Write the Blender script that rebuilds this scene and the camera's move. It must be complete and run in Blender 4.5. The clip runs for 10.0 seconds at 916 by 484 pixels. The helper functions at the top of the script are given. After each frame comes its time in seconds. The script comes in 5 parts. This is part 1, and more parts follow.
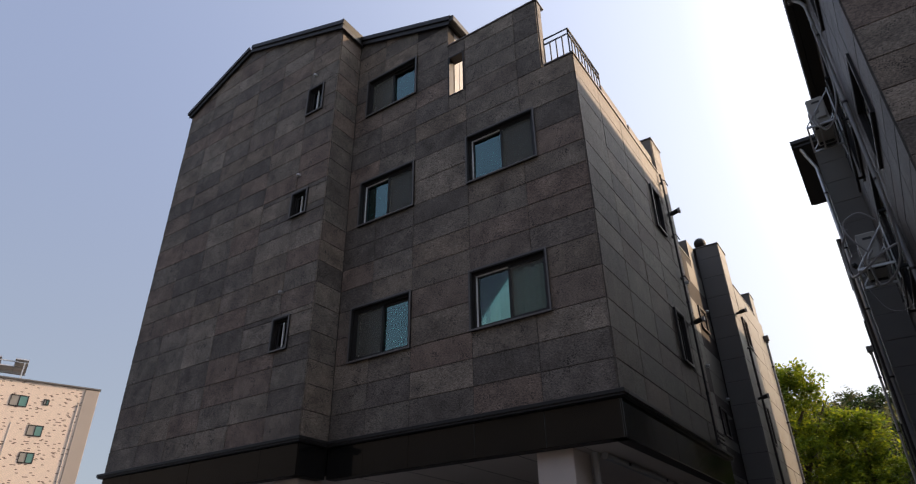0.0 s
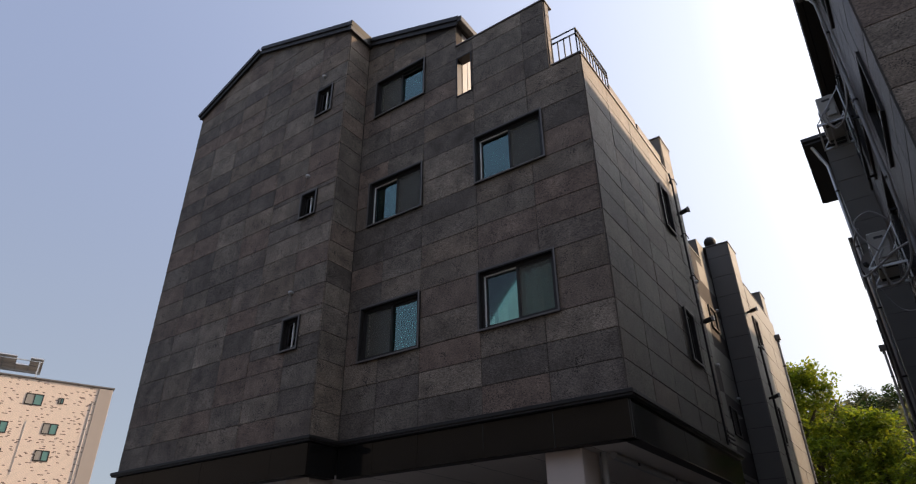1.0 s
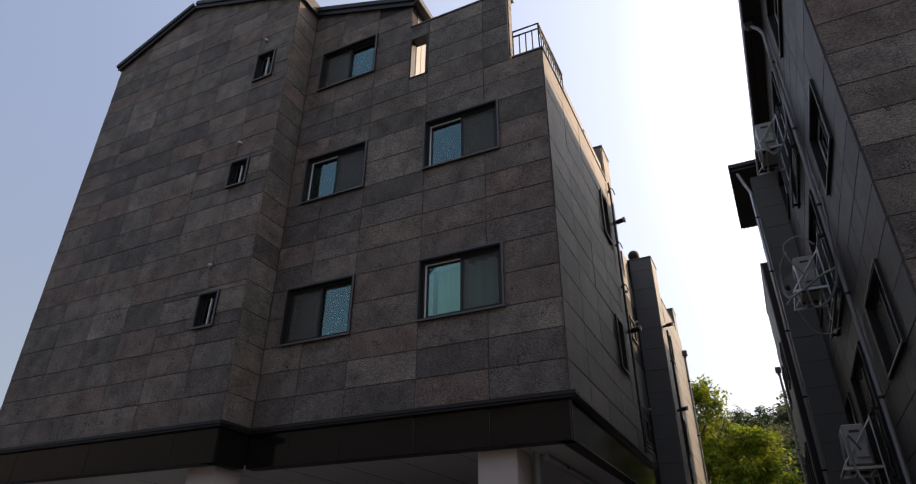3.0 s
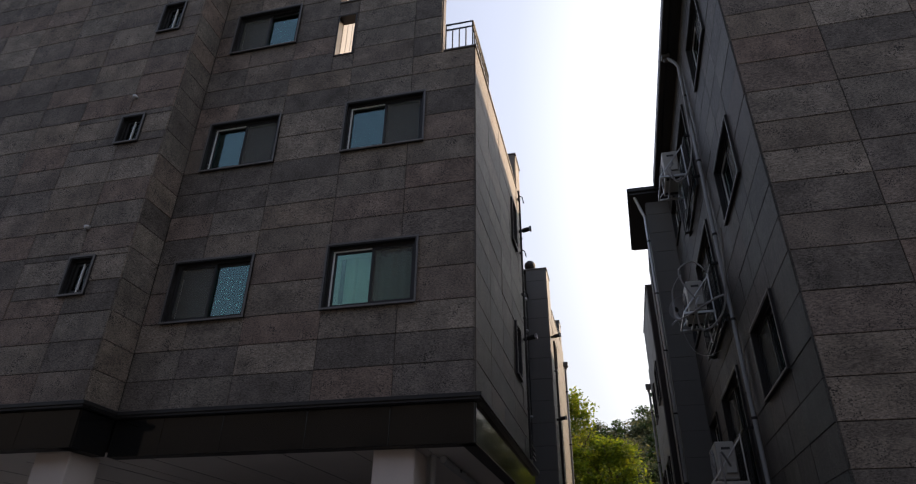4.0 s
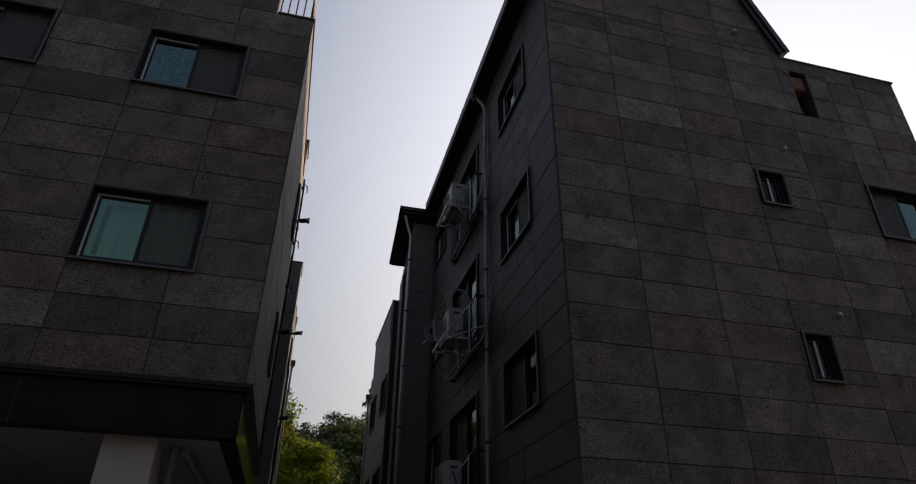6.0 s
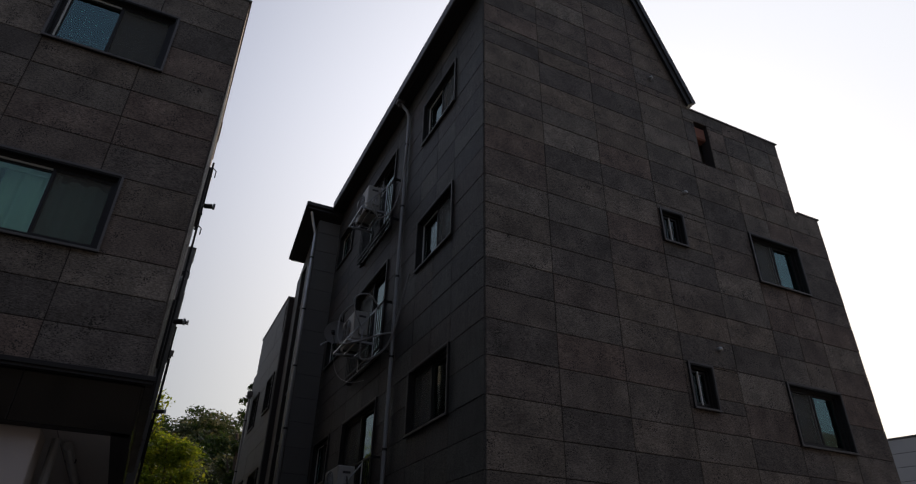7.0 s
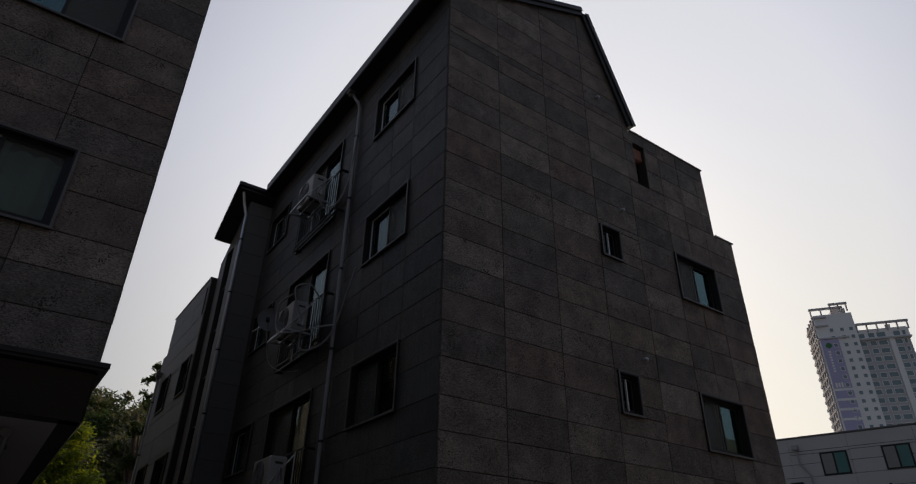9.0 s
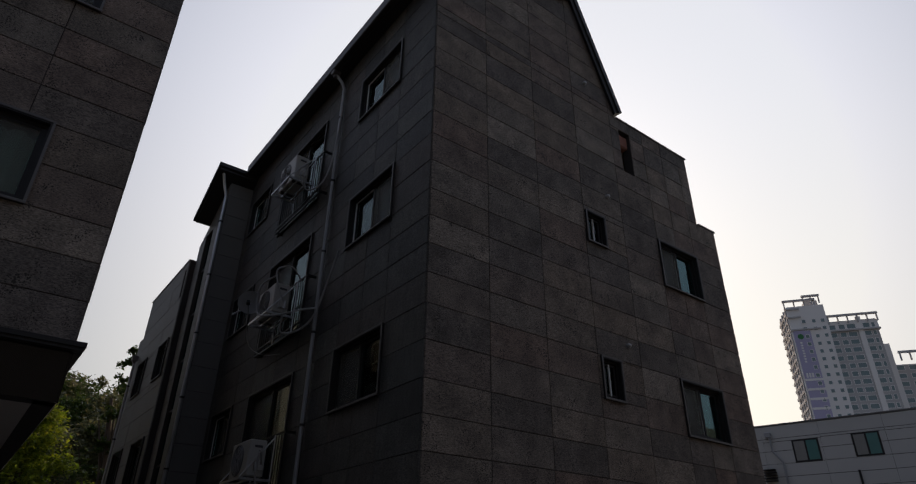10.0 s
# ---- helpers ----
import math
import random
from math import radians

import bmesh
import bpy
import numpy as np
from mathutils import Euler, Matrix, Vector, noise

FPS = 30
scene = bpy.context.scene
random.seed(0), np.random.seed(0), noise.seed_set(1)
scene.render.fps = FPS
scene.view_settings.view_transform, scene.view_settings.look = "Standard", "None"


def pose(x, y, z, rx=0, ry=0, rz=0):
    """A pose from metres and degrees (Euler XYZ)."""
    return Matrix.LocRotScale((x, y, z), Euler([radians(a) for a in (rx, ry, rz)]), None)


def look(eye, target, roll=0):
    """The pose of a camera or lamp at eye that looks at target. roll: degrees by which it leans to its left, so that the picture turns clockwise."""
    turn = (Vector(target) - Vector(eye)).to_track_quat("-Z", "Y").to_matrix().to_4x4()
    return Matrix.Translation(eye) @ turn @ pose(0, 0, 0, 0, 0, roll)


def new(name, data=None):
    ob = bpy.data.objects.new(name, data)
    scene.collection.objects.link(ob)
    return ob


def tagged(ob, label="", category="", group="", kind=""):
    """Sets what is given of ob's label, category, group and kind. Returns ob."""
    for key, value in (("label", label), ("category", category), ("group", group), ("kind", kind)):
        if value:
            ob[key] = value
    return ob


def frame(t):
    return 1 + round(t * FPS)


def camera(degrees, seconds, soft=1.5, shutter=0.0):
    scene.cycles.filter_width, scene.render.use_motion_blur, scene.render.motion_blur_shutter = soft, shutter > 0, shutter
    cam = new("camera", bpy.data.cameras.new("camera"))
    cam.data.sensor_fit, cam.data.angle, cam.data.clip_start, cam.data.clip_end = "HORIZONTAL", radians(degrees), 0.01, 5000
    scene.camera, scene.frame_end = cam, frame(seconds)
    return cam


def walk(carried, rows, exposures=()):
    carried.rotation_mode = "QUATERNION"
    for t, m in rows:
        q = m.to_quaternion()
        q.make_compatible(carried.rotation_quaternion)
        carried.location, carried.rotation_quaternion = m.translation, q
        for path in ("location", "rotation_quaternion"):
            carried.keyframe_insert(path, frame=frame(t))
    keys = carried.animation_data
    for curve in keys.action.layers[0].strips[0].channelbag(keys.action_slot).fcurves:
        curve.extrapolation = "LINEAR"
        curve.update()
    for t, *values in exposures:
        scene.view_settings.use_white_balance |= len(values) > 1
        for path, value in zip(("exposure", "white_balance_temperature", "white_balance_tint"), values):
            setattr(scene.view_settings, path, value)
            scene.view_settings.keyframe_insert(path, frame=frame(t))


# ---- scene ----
cam = camera(71.8, 10.0, 1.2)
PATH = [
    (0, (-0.166, 0.123, 1.789), (-1.137, 1.568, 2.772), -0.9),
    (0.5, (-0.111, 0.108, 1.789), (-1.099, 1.543, 2.77), -0.8),
    (1, (-0.119, 0.103, 1.796), (-1.117, 1.532, 2.776), -0.6),
    (1.5, (-0.152, 0.104, 1.79), (-1.151, 1.535, 2.767), -0.3),
    (2, (-0.34, 0.181, 1.791), (-1.299, 1.638, 2.771), -0.2),
    (2.5, (-0.568, 0.196, 1.811), (-1.446, 1.703, 2.791), 0.1),
    (4, (-1.335, 0.368, 1.89), (-1.756, 2.058, 2.873), 0.8),
    (4.5, (-1.554, 0.417, 1.924), (-1.774, 2.143, 2.91), 1.1),
    (5, (-1.798, 0.5, 1.936), (-1.797, 2.238, 2.924), 1.3),
    (5.5, (-2.081, 0.514, 1.932), (-1.854, 2.234, 2.928), 1.1),
    (6, (-2.366, 0.524, 1.969), (-1.952, 2.206, 2.968), 1.0),
    (7.3, (-3.038, 0.601, 1.997), (-2.228, 2.123, 3.01), 1.2),
    (7.5, (-3.171, 0.595, 2.016), (-2.322, 2.1, 3.022), 1.2),
    (8, (-3.412, 0.656, 1.999), (-2.476, 2.11, 3.004), 0.9),
    (8.5, (-3.539, 0.673, 2.016), (-2.579, 2.118, 3.012), 1.0),
    (9, (-3.629, 0.696, 2.04), (-2.633, 2.12, 3.03), 0.9),
    (9.5, (-3.626, 0.788, 2.016), (-2.591, 2.191, 2.996), 0.8),
    (10, (-3.628, 0.838, 2.018), (-2.571, 2.239, 2.976), 0.7),
]
walk(cam, [(t, look(eye, target, roll)) for t, eye, target, roll in PATH], [(0, 1.33), (2.5, 1.33), (4.0, 1.15), (4.5, 1.0), (5.0, 0.74), (6.0, 0.16), (7.5, 0.28), (8.0, 0.0), (8.5, -0.12), (9.0, -0.1), (9.5, 0.0), (10, 0.06)])

# ---- light ----
TO_SUN = Vector((1.0, 1.02, 0.76)).normalized()
world = bpy.data.worlds.new("sky")
scene.world = world
world.use_nodes = True
sky = world.node_tree.nodes.new("ShaderNodeTexSky")
sky.sky_type = "NISHITA"
sky.sun_disc = False
sky.sun_elevation = math.asin(TO_SUN.z)
sky.sun_rotation = math.atan2(TO_SUN.x, TO_SUN.y)
sky.air_density, sky.dust_density, sky.ozone_density = 1.0, 2.0, 1.0
background = world.node_tree.nodes["Background"]
background.inputs["Strength"].default_value = 0.06
wn, wl = world.node_tree.nodes, world.node_tree.links
# hazy air: the clear sky seen through a veil that brightens towards the sun
veil_dir = wn.new("ShaderNodeVectorMath")
veil_dir.operation = "DOT_PRODUCT"
veil_dir.inputs[1].default_value = TO_SUN
wl.new(wn.new("ShaderNodeTexCoord").outputs["Generated"], veil_dir.inputs[0])
veil = wn.new("ShaderNodeValToRGB")
veil.color_ramp.interpolation = "B_SPLINE"
for e, (p, c) in zip([veil.color_ramp.elements[0], veil.color_ramp.elements.new(0.55), veil.color_ramp.elements.new(0.82), veil.color_ramp.elements[-1]],
                     ((0.0, (0.155, 0.176, 0.232)), (0.5, (0.156, 0.183, 0.262)), (0.86, (0.31, 0.34, 0.425)), (1.0, (1.46, 1.43, 1.42)))):
    e.position, e.color = p, (*c, 1)
half = wn.new("ShaderNodeMapRange")
half.inputs[1].default_value, half.inputs[2].default_value = -1, 1
wl.new(veil_dir.outputs["Value"], half.inputs[0])
wl.new(half.outputs[0], veil.inputs[0])
lift = wn.new("ShaderNodeVectorMath")
lift.operation = "SCALE"
lift.inputs["Scale"].default_value = 11.4
wl.new(veil.outputs[0], lift.inputs[0])
thin = wn.new("ShaderNodeVectorMath")
thin.operation = "SCALE"
thin.inputs["Scale"].default_value = 0.3
wl.new(sky.outputs[0], thin.inputs[0])
add = wn.new("ShaderNodeVectorMath")
wl.new(thin.outputs[0], add.inputs[0])
wl.new(lift.outputs[0], add.inputs[1])
height = wn.new("ShaderNodeSeparateXYZ")
wl.new(wn.new("ShaderNodeTexCoord").outputs["Generated"], height.inputs[0])
haze = wn.new("ShaderNodeValToRGB")
haze.color_ramp.interpolation = "EASE"
haze.color_ramp.elements[0].position, haze.color_ramp.elements[0].color = 0.12, (1.05, 1.0, 0.89, 1)
haze.color_ramp.elements[1].position, haze.color_ramp.elements[1].color = 0.72, (0.99, 1.0, 1.05, 1)
wl.new(height.outputs[2], haze.inputs[0])
hazed = wn.new("ShaderNodeVectorMath")
hazed.operation = "MULTIPLY"
wl.new(add.outputs[0], hazed.inputs[0])
wl.new(haze.outputs[0], hazed.inputs[1])
wl.new(hazed.outputs[0], background.inputs[0])
sun = new("sun", bpy.data.lights.new("sun", "SUN"))
sun.data.energy, sun.data.angle, sun.data.color = 1.9, radians(0.6), (1.0, 0.71, 0.46)
sun.matrix_world = look(TO_SUN * 60, (0, 0, 0))


# ---- materials ----
def material(name, rough=0.6, metal=0.0, spec=0.5):
    m = bpy.data.materials.new(name)
    m.use_nodes = True
    b = m.node_tree.nodes["Principled BSDF"]
    b.inputs["Roughness"].default_value = rough
    b.inputs["Metallic"].default_value = metal
    b.inputs["Specular IOR Level"].default_value = spec
    return m, m.node_tree.nodes, m.node_tree.links, b


def ramp(nodes, stops):
    r = nodes.new("ShaderNodeValToRGB")
    while len(r.color_ramp.elements) < len(stops):
        r.color_ramp.elements.new(0.5)
    for e, (p, c) in zip(r.color_ramp.elements, stops):
        e.position, e.color = p, (*c, 1) if len(c) == 3 else c
    return r


def noise_node(nodes, links, coord, scale, detail=4.0, stretch=None, rough=0.55):
    n = nodes.new("ShaderNodeTexNoise")
    n.inputs["Scale"].default_value, n.inputs["Detail"].default_value, n.inputs["Roughness"].default_value = scale, detail, rough
    if stretch:
        mp = nodes.new("ShaderNodeMapping")
        mp.inputs["Scale"].default_value = stretch
        links.new(coord, mp.inputs[0])
        coord = mp.outputs[0]
    links.new(coord, n.inputs["Vector"])
    return n


def mix_colour(nodes, links, fac, a, b, mode="MIX"):
    m = nodes.new("ShaderNodeMix")
    m.data_type, m.blend_type = "RGBA", mode
    for sock, v in ((m.inputs[0], fac), (m.inputs[6], a), (m.inputs[7], b)):
        if isinstance(v, (int, float)):
            sock.default_value = v
        elif isinstance(v, tuple):
            sock.default_value = (*v, 1)
        else:
            links.new(v, sock)
    return m.outputs[2]


def plain(name, colour, rough=0.5, metal=0.0, vary=0.25, scale=6.0, bump=0.0, spec=0.5, fine=60.0):
    """A surface of one colour with soft stains and fine grain."""
    m, nodes, links, b = material(name, rough, metal, spec)
    co = nodes.new("ShaderNodeTexCoord").outputs["Object"]
    n1, n2 = noise_node(nodes, links, co, scale), noise_node(nodes, links, co, fine, 3)
    dark = tuple(c * (1 - vary) for c in colour)
    light = tuple(min(1, c * (1 + vary)) for c in colour)
    c = mix_colour(nodes, links, n1.outputs[0], dark, light)
    c = mix_colour(nodes, links, 0.25, c, mix_colour(nodes, links, n2.outputs[0], dark, light))
    links.new(c, b.inputs["Base Color"])
    rr = nodes.new("ShaderNodeMapRange")
    rr.inputs[3].default_value, rr.inputs[4].default_value = max(0.02, rough - 0.1), min(1, rough + 0.12)
    links.new(n1.outputs[0], rr.inputs[0])
    links.new(rr.outputs[0], b.inputs["Roughness"])
    if bump:
        bp = nodes.new("ShaderNodeBump")
        bp.inputs["Strength"].default_value, bp.inputs["Distance"].default_value = bump, 0.01
        links.new(n2.outputs[0], bp.inputs["Height"])
        links.new(bp.outputs[0], b.inputs["Normal"])
    return m


def stone(name, base, pits, streak, rough=0.75, tint=0.35):
    """Dark volcanic stone panel: each panel has its own tone, with grain, open pores and faint streaks."""
    m, nodes, links, b = material(name, rough, 0, 0.35)
    tc = nodes.new("ShaderNodeTexCoord").outputs["Object"]
    info = nodes.new("ShaderNodeObjectInfo")
    shift = nodes.new("ShaderNodeVectorMath")
    shift.operation = "MULTIPLY_ADD"
    comb = nodes.new("ShaderNodeCombineXYZ")
    for i in range(3):
        links.new(info.outputs["Random"], comb.inputs[i])
    links.new(comb.outputs[0], shift.inputs[0])
    shift.inputs[1].default_value = (37.0, 91.0, 53.0)
    links.new(tc, shift.inputs[2])
    co = shift.outputs[0]
    tone = ramp(nodes, [(0.0, tuple(base[i] * (0.66, 0.66, 0.68)[i] for i in range(3))),
                        (0.18, tuple(base[i] * (0.84, 0.84, 0.86)[i] for i in range(3))),
                        (0.36, tuple(base[i] * (1.12, 0.96, 0.92)[i] for i in range(3))),
                        (0.55, tuple(base[i] * (0.95, 0.97, 0.98)[i] for i in range(3))),
                        (0.75, tuple(base[i] * (1.1, 1.02, 0.95)[i] for i in range(3))),
                        (0.92, tuple(base[i] * (1.38, 1.38, 1.36)[i] for i in range(3))),
                        (1.0, tuple(base[i] * (0.8, 0.8, 0.84)[i] for i in range(3)))])
    links.new(info.outputs["Random"], tone.inputs[0])
    cloud = noise_node(nodes, links, co, 2.2, 5)
    grain = noise_node(nodes, links, co, 52, 4, (0.55, 0.55, 1.5), 0.8)
    lines = noise_node(nodes, links, co, 3.0, 4, streak)
    c = mix_colour(nodes, links, 1.0, tone.outputs[0], ramp_of(nodes, links, cloud.outputs[0], 0.3, 0.7, 1 - tint, 1 + tint), "MULTIPLY")
    c = mix_colour(nodes, links, 1.0, c, ramp_of(nodes, links, grain.outputs[0], 0.36, 0.64, 0.4, 1.58), "MULTIPLY")
    c = mix_colour(nodes, links, 1.0, c, ramp_of(nodes, links, lines.outputs[0], 0.3, 0.72, 0.82, 1.2), "MULTIPLY")
    scuff = noise_node(nodes, links, co, 1.7, 6, (1, 1, 1.8), 0.65)
    rub = ramp_of(nodes, links, scuff.outputs[0], 0.6, 0.72, 0.0, 0.3)
    c = mix_colour(nodes, links, rub, c, (base[0] * 2.2, base[1] * 2.15, base[2] * 2.1))
    vor = nodes.new("ShaderNodeTexVoronoi")
    vor.inputs["Scale"].default_value = 42
    links.new(co, vor.inputs["Vector"])
    where = noise_node(nodes, links, co, 5.0, 3)
    size = nodes.new("ShaderNodeMapRange")
    size.inputs[1].default_value, size.inputs[2].default_value = 0.34, 0.74
    size.inputs[3].default_value, size.inputs[4].default_value = 0.0, pits
    links.new(where.outputs[0], size.inputs[0])
    hole = nodes.new("ShaderNodeMath")
    hole.operation = "LESS_THAN"
    links.new(vor.outputs["Distance"], hole.inputs[0])
    links.new(size.outputs[0], hole.inputs[1])
    c = mix_colour(nodes, links, hole.outputs[0], c, (base[0] * 0.25, base[1] * 0.25, base[2] * 0.25))
    links.new(c, b.inputs["Base Color"])
    height = nodes.new("ShaderNodeMath")
    height.operation = "SUBTRACT"
    links.new(grain.outputs[0], height.inputs[0])
    links.new(hole.outputs[0], height.inputs[1])
    bp = nodes.new("ShaderNodeBump")
    bp.inputs["Strength"].default_value, bp.inputs["Distance"].default_value = 0.7, 0.005
    links.new(height.outputs[0], bp.inputs["Height"])
    links.new(bp.outputs[0], b.inputs["Normal"])
    return m


def ramp_of(nodes, links, value, a, z, lo, hi):
    r = nodes.new("ShaderNodeMapRange")
    r.inputs[1].default_value, r.inputs[2].default_value, r.inputs[3].default_value, r.inputs[4].default_value = a, z, lo, hi
    links.new(value, r.inputs[0])
    return r.outputs[0]


def glass(name, tint, mirror, coat=0.17):
    """Sun-control glass: tinted, with a strong smooth reflection."""
    m, nodes, links, b = material(name)
    nodes.remove(b)
    out = nodes["Material Output"]
    tr, gl, mx = nodes.new("ShaderNodeBsdfTransparent"), nodes.new("ShaderNodeBsdfGlossy"), nodes.new("ShaderNodeMixShader")
    tr.inputs[0].default_value = (*tint, 1)
    gl.inputs[0].default_value, gl.inputs["Roughness"].default_value = (*mirror, 1), 0.02
    fr = nodes.new("ShaderNodeFresnel")
    fr.inputs[0].default_value = 1.62
    add = nodes.new("ShaderNodeMath")
    add.operation, add.use_clamp = "ADD", True
    add.inputs[1].default_value = coat
    links.new(fr.outputs[0], add.inputs[0])
    links.new(add.outputs[0], mx.inputs[0])
    links.new(tr.outputs[0], mx.inputs[1])
    links.new(gl.outputs[0], mx.inputs[2])
    links.new(mx.outputs[0], out.inputs[0])
    return m


def mesh_screen(name):
    """Fine insect mesh: mostly grey thread, partly see-through."""
    m, nodes, links, b = material(name, 0.6, 0, 0.3)
    b.inputs["Base Color"].default_value = (0.12, 0.115, 0.094, 1)
    b.inputs["Alpha"].default_value = 0.42
    return m


STONE = stone("rough_basalt", (0.16, 0.136, 0.112), 0.5, (1, 1, 1), 0.75, 0.3)
SMOOTH = stone("honed_basalt", (0.1, 0.087, 0.074), 0.17, (6, 1, 0.9), 0.6, 0.16)
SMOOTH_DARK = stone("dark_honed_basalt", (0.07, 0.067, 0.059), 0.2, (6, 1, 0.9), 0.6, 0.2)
MORTAR = plain("joint_mortar", (0.042, 0.034, 0.031), 0.9)
GRANITE = plain("polished_black_granite", (0.009, 0.009, 0.009), 0.07, 0, 0.4, 1.2, 0, 0.42, 140)
DARK_METAL = plain("dark_brown_aluminium", (0.022, 0.02, 0.019), 0.48, 0, 0.2, 3, 0, 0.3)
TRIM_METAL = plain("dull_grey_trim", (0.13, 0.12, 0.112), 0.45, 0.3, 0.25, 5, 0, 0.35)
ROOF_METAL = plain("black_roof_metal", (0.03, 0.028, 0.027), 0.48, 0.1, 0.2, 2, 0, 0.35)
WHITE_PVC = plain("white_pvc", (0.7, 0.69, 0.66), 0.4, 0, 0.08)
GLASS = glass("green_tinted_glass", (0.78, 0.98, 0.9), (0.6, 0.92, 0.9), 0.13)
CLEAR_GLASS = glass("pale_green_glass", (0.8, 0.97, 0.88), (0.75, 0.9, 0.88), 0.015)
DIM_GLASS = glass("plain_grey_glass", (0.5, 0.56, 0.54), (0.45, 0.52, 0.5), 0.0)
SCREEN = mesh_screen("insect_mesh")
CURTAIN_TEAL = plain("pale_green_curtain", (0.82, 0.93, 0.86), 0.8, 0, 0.2, 4)
CURTAIN_GREY = plain("grey_blind", (0.25, 0.24, 0.22), 0.8, 0, 0.2, 4)
CURTAIN_CREAM = plain("cream_curtain", (0.82, 0.75, 0.57), 0.8, 0, 0.1, 4)
ROOM = plain("dim_room", (0.22, 0.26, 0.24), 0.8, 0, 0.2, 2)
CREAM_PANEL = plain("cream_panel", (0.42, 0.42, 0.42), 0.55, 0, 0.08, 3)
SIDING = plain("grey_fibre_cement", (0.145, 0.137, 0.124), 0.6, 0, 0.18, 1.5, 0.15)
CONCRETE = plain("pale_concrete", (0.52, 0.45, 0.4), 0.7, 0, 0.18, 1.5, 0.2)
SOFFIT = plain("soffit_board", (0.52, 0.46, 0.41), 0.55, 0, 0.12, 1.2)
ASPHALT = plain("worn_paving", (0.15, 0.145, 0.135), 0.9, 0, 0.3, 0.6, 0.4)
AC_WHITE = plain("ivory_casing", (0.4, 0.385, 0.35), 0.45, 0, 0.12, 5)
STEEL = plain("galvanised_steel", (0.5, 0.5, 0.5), 0.35, 0.8, 0.2, 8)
BLACK_RAIL = plain("black_painted_steel", (0.014, 0.014, 0.014), 0.45, 0, 0.2, 6, 0, 0.3)
GREY_PIPE = plain("grey_pvc_pipe", (0.3, 0.3, 0.3), 0.4, 0, 0.12)
RUBBER = plain("cable_sheath", (0.32, 0.31, 0.3), 0.5, 0, 0.15)
BRICK_RED = plain("red_brick", (0.3, 0.13, 0.09), 0.8, 0, 0.4, 9)
DARK_GRILLE = plain("dark_grille", (0.04, 0.04, 0.04), 0.5)


# ---- building helpers ----
def part(name, bm, mat, parent=None, label="", matrix=None):
    me = bpy.data.meshes.new(name)
    bmesh.ops.recalc_face_normals(bm, faces=bm.faces)
    bm.to_mesh(me)
    bm.free()
    me.materials.append(mat)
    ob = new(name, me)
    ob.parent = parent
    if matrix is not None:
        ob.matrix_local = matrix
    if label:
        ob["label"] = label
    return ob


def thing(name, label, category, matrix=None, group="", kind=""):
    ob = new(name)
    if matrix is not None:
        ob.matrix_basis = matrix
    return tagged(ob, label, category, group, kind)


def box(bm, x0, x1, y0, y1, z0, z1, bevel=0.0):
    r = bmesh.ops.create_cube(bm, size=1, matrix=Matrix.LocRotScale(((x0 + x1) / 2, (y0 + y1) / 2, (z0 + z1) / 2), None, (abs(x1 - x0), abs(y1 - y0), abs(z1 - z0))))
    if bevel:
        es = list({e for v in r["verts"] for e in v.link_edges})
        bmesh.ops.bevel(bm, geom=es, offset=bevel, segments=1, affect="EDGES")


def prism(bm, poly, w0, w1):
    """A flat polygon of (u, v) corners, extruded from depth w0 to w1."""
    a = [bm.verts.new((u, w0, v)) for u, v in poly]
    b = [bm.verts.new((u, w1, v)) for u, v in poly]
    n = len(poly)
    bm.faces.new(a)
    bm.faces.new(b[::-1])
    for i in range(n):
        bm.faces.new((a[i], b[i], b[(i + 1) % n], a[(i + 1) % n]))


def ring(bm, u0, u1, v0, v1, t, w0, w1):
    """A rectangular frame of width t round an opening, from depth w0 to w1."""
    o = [(u0, v0), (u1, v0), (u1, v1), (u0, v1)]
    i = [(u0 + t, v0 + t), (u1 - t, v0 + t), (u1 - t, v1 - t), (u0 + t, v1 - t)]
    vs = [[bm.verts.new((u, w, v)) for u, v in poly] for poly, w in ((o, w0), (i, w0), (i, w1), (o, w1))]
    for k in range(4):
        for j in range(4):
            bm.faces.new((vs[k][j], vs[k][(j + 1) % 4], vs[(k + 1) % 4][(j + 1) % 4], vs[(k + 1) % 4][j]))


def tube(bm, points, r, seg=8):
    """A round tube along a line of points."""
    pts = [Vector(p) for p in points]
    rings = []
    up = Vector((0.123, 0.31, 0.94)).normalized()
    for i, p in enumerate(pts):
        d = (pts[min(i + 1, len(pts) - 1)] - pts[max(i - 1, 0)]).normalized()
        s = d.cross(up)
        s = s.normalized() if s.length > 0.05 else d.cross(Vector((1, 0, 0))).normalized()
        q = d.cross(s)
        rings.append([bm.verts.new(p + r * (math.cos(a) * s + math.sin(a) * q)) for a in (2 * math.pi * k / seg for k in range(seg))])
    for a, b in zip(rings, rings[1:]):
        for k in range(seg):
            bm.faces.new((a[k], a[(k + 1) % seg], b[(k + 1) % seg], b[k]))
    bm.faces.new(rings[0])
    bm.faces.new(rings[-1][::-1])


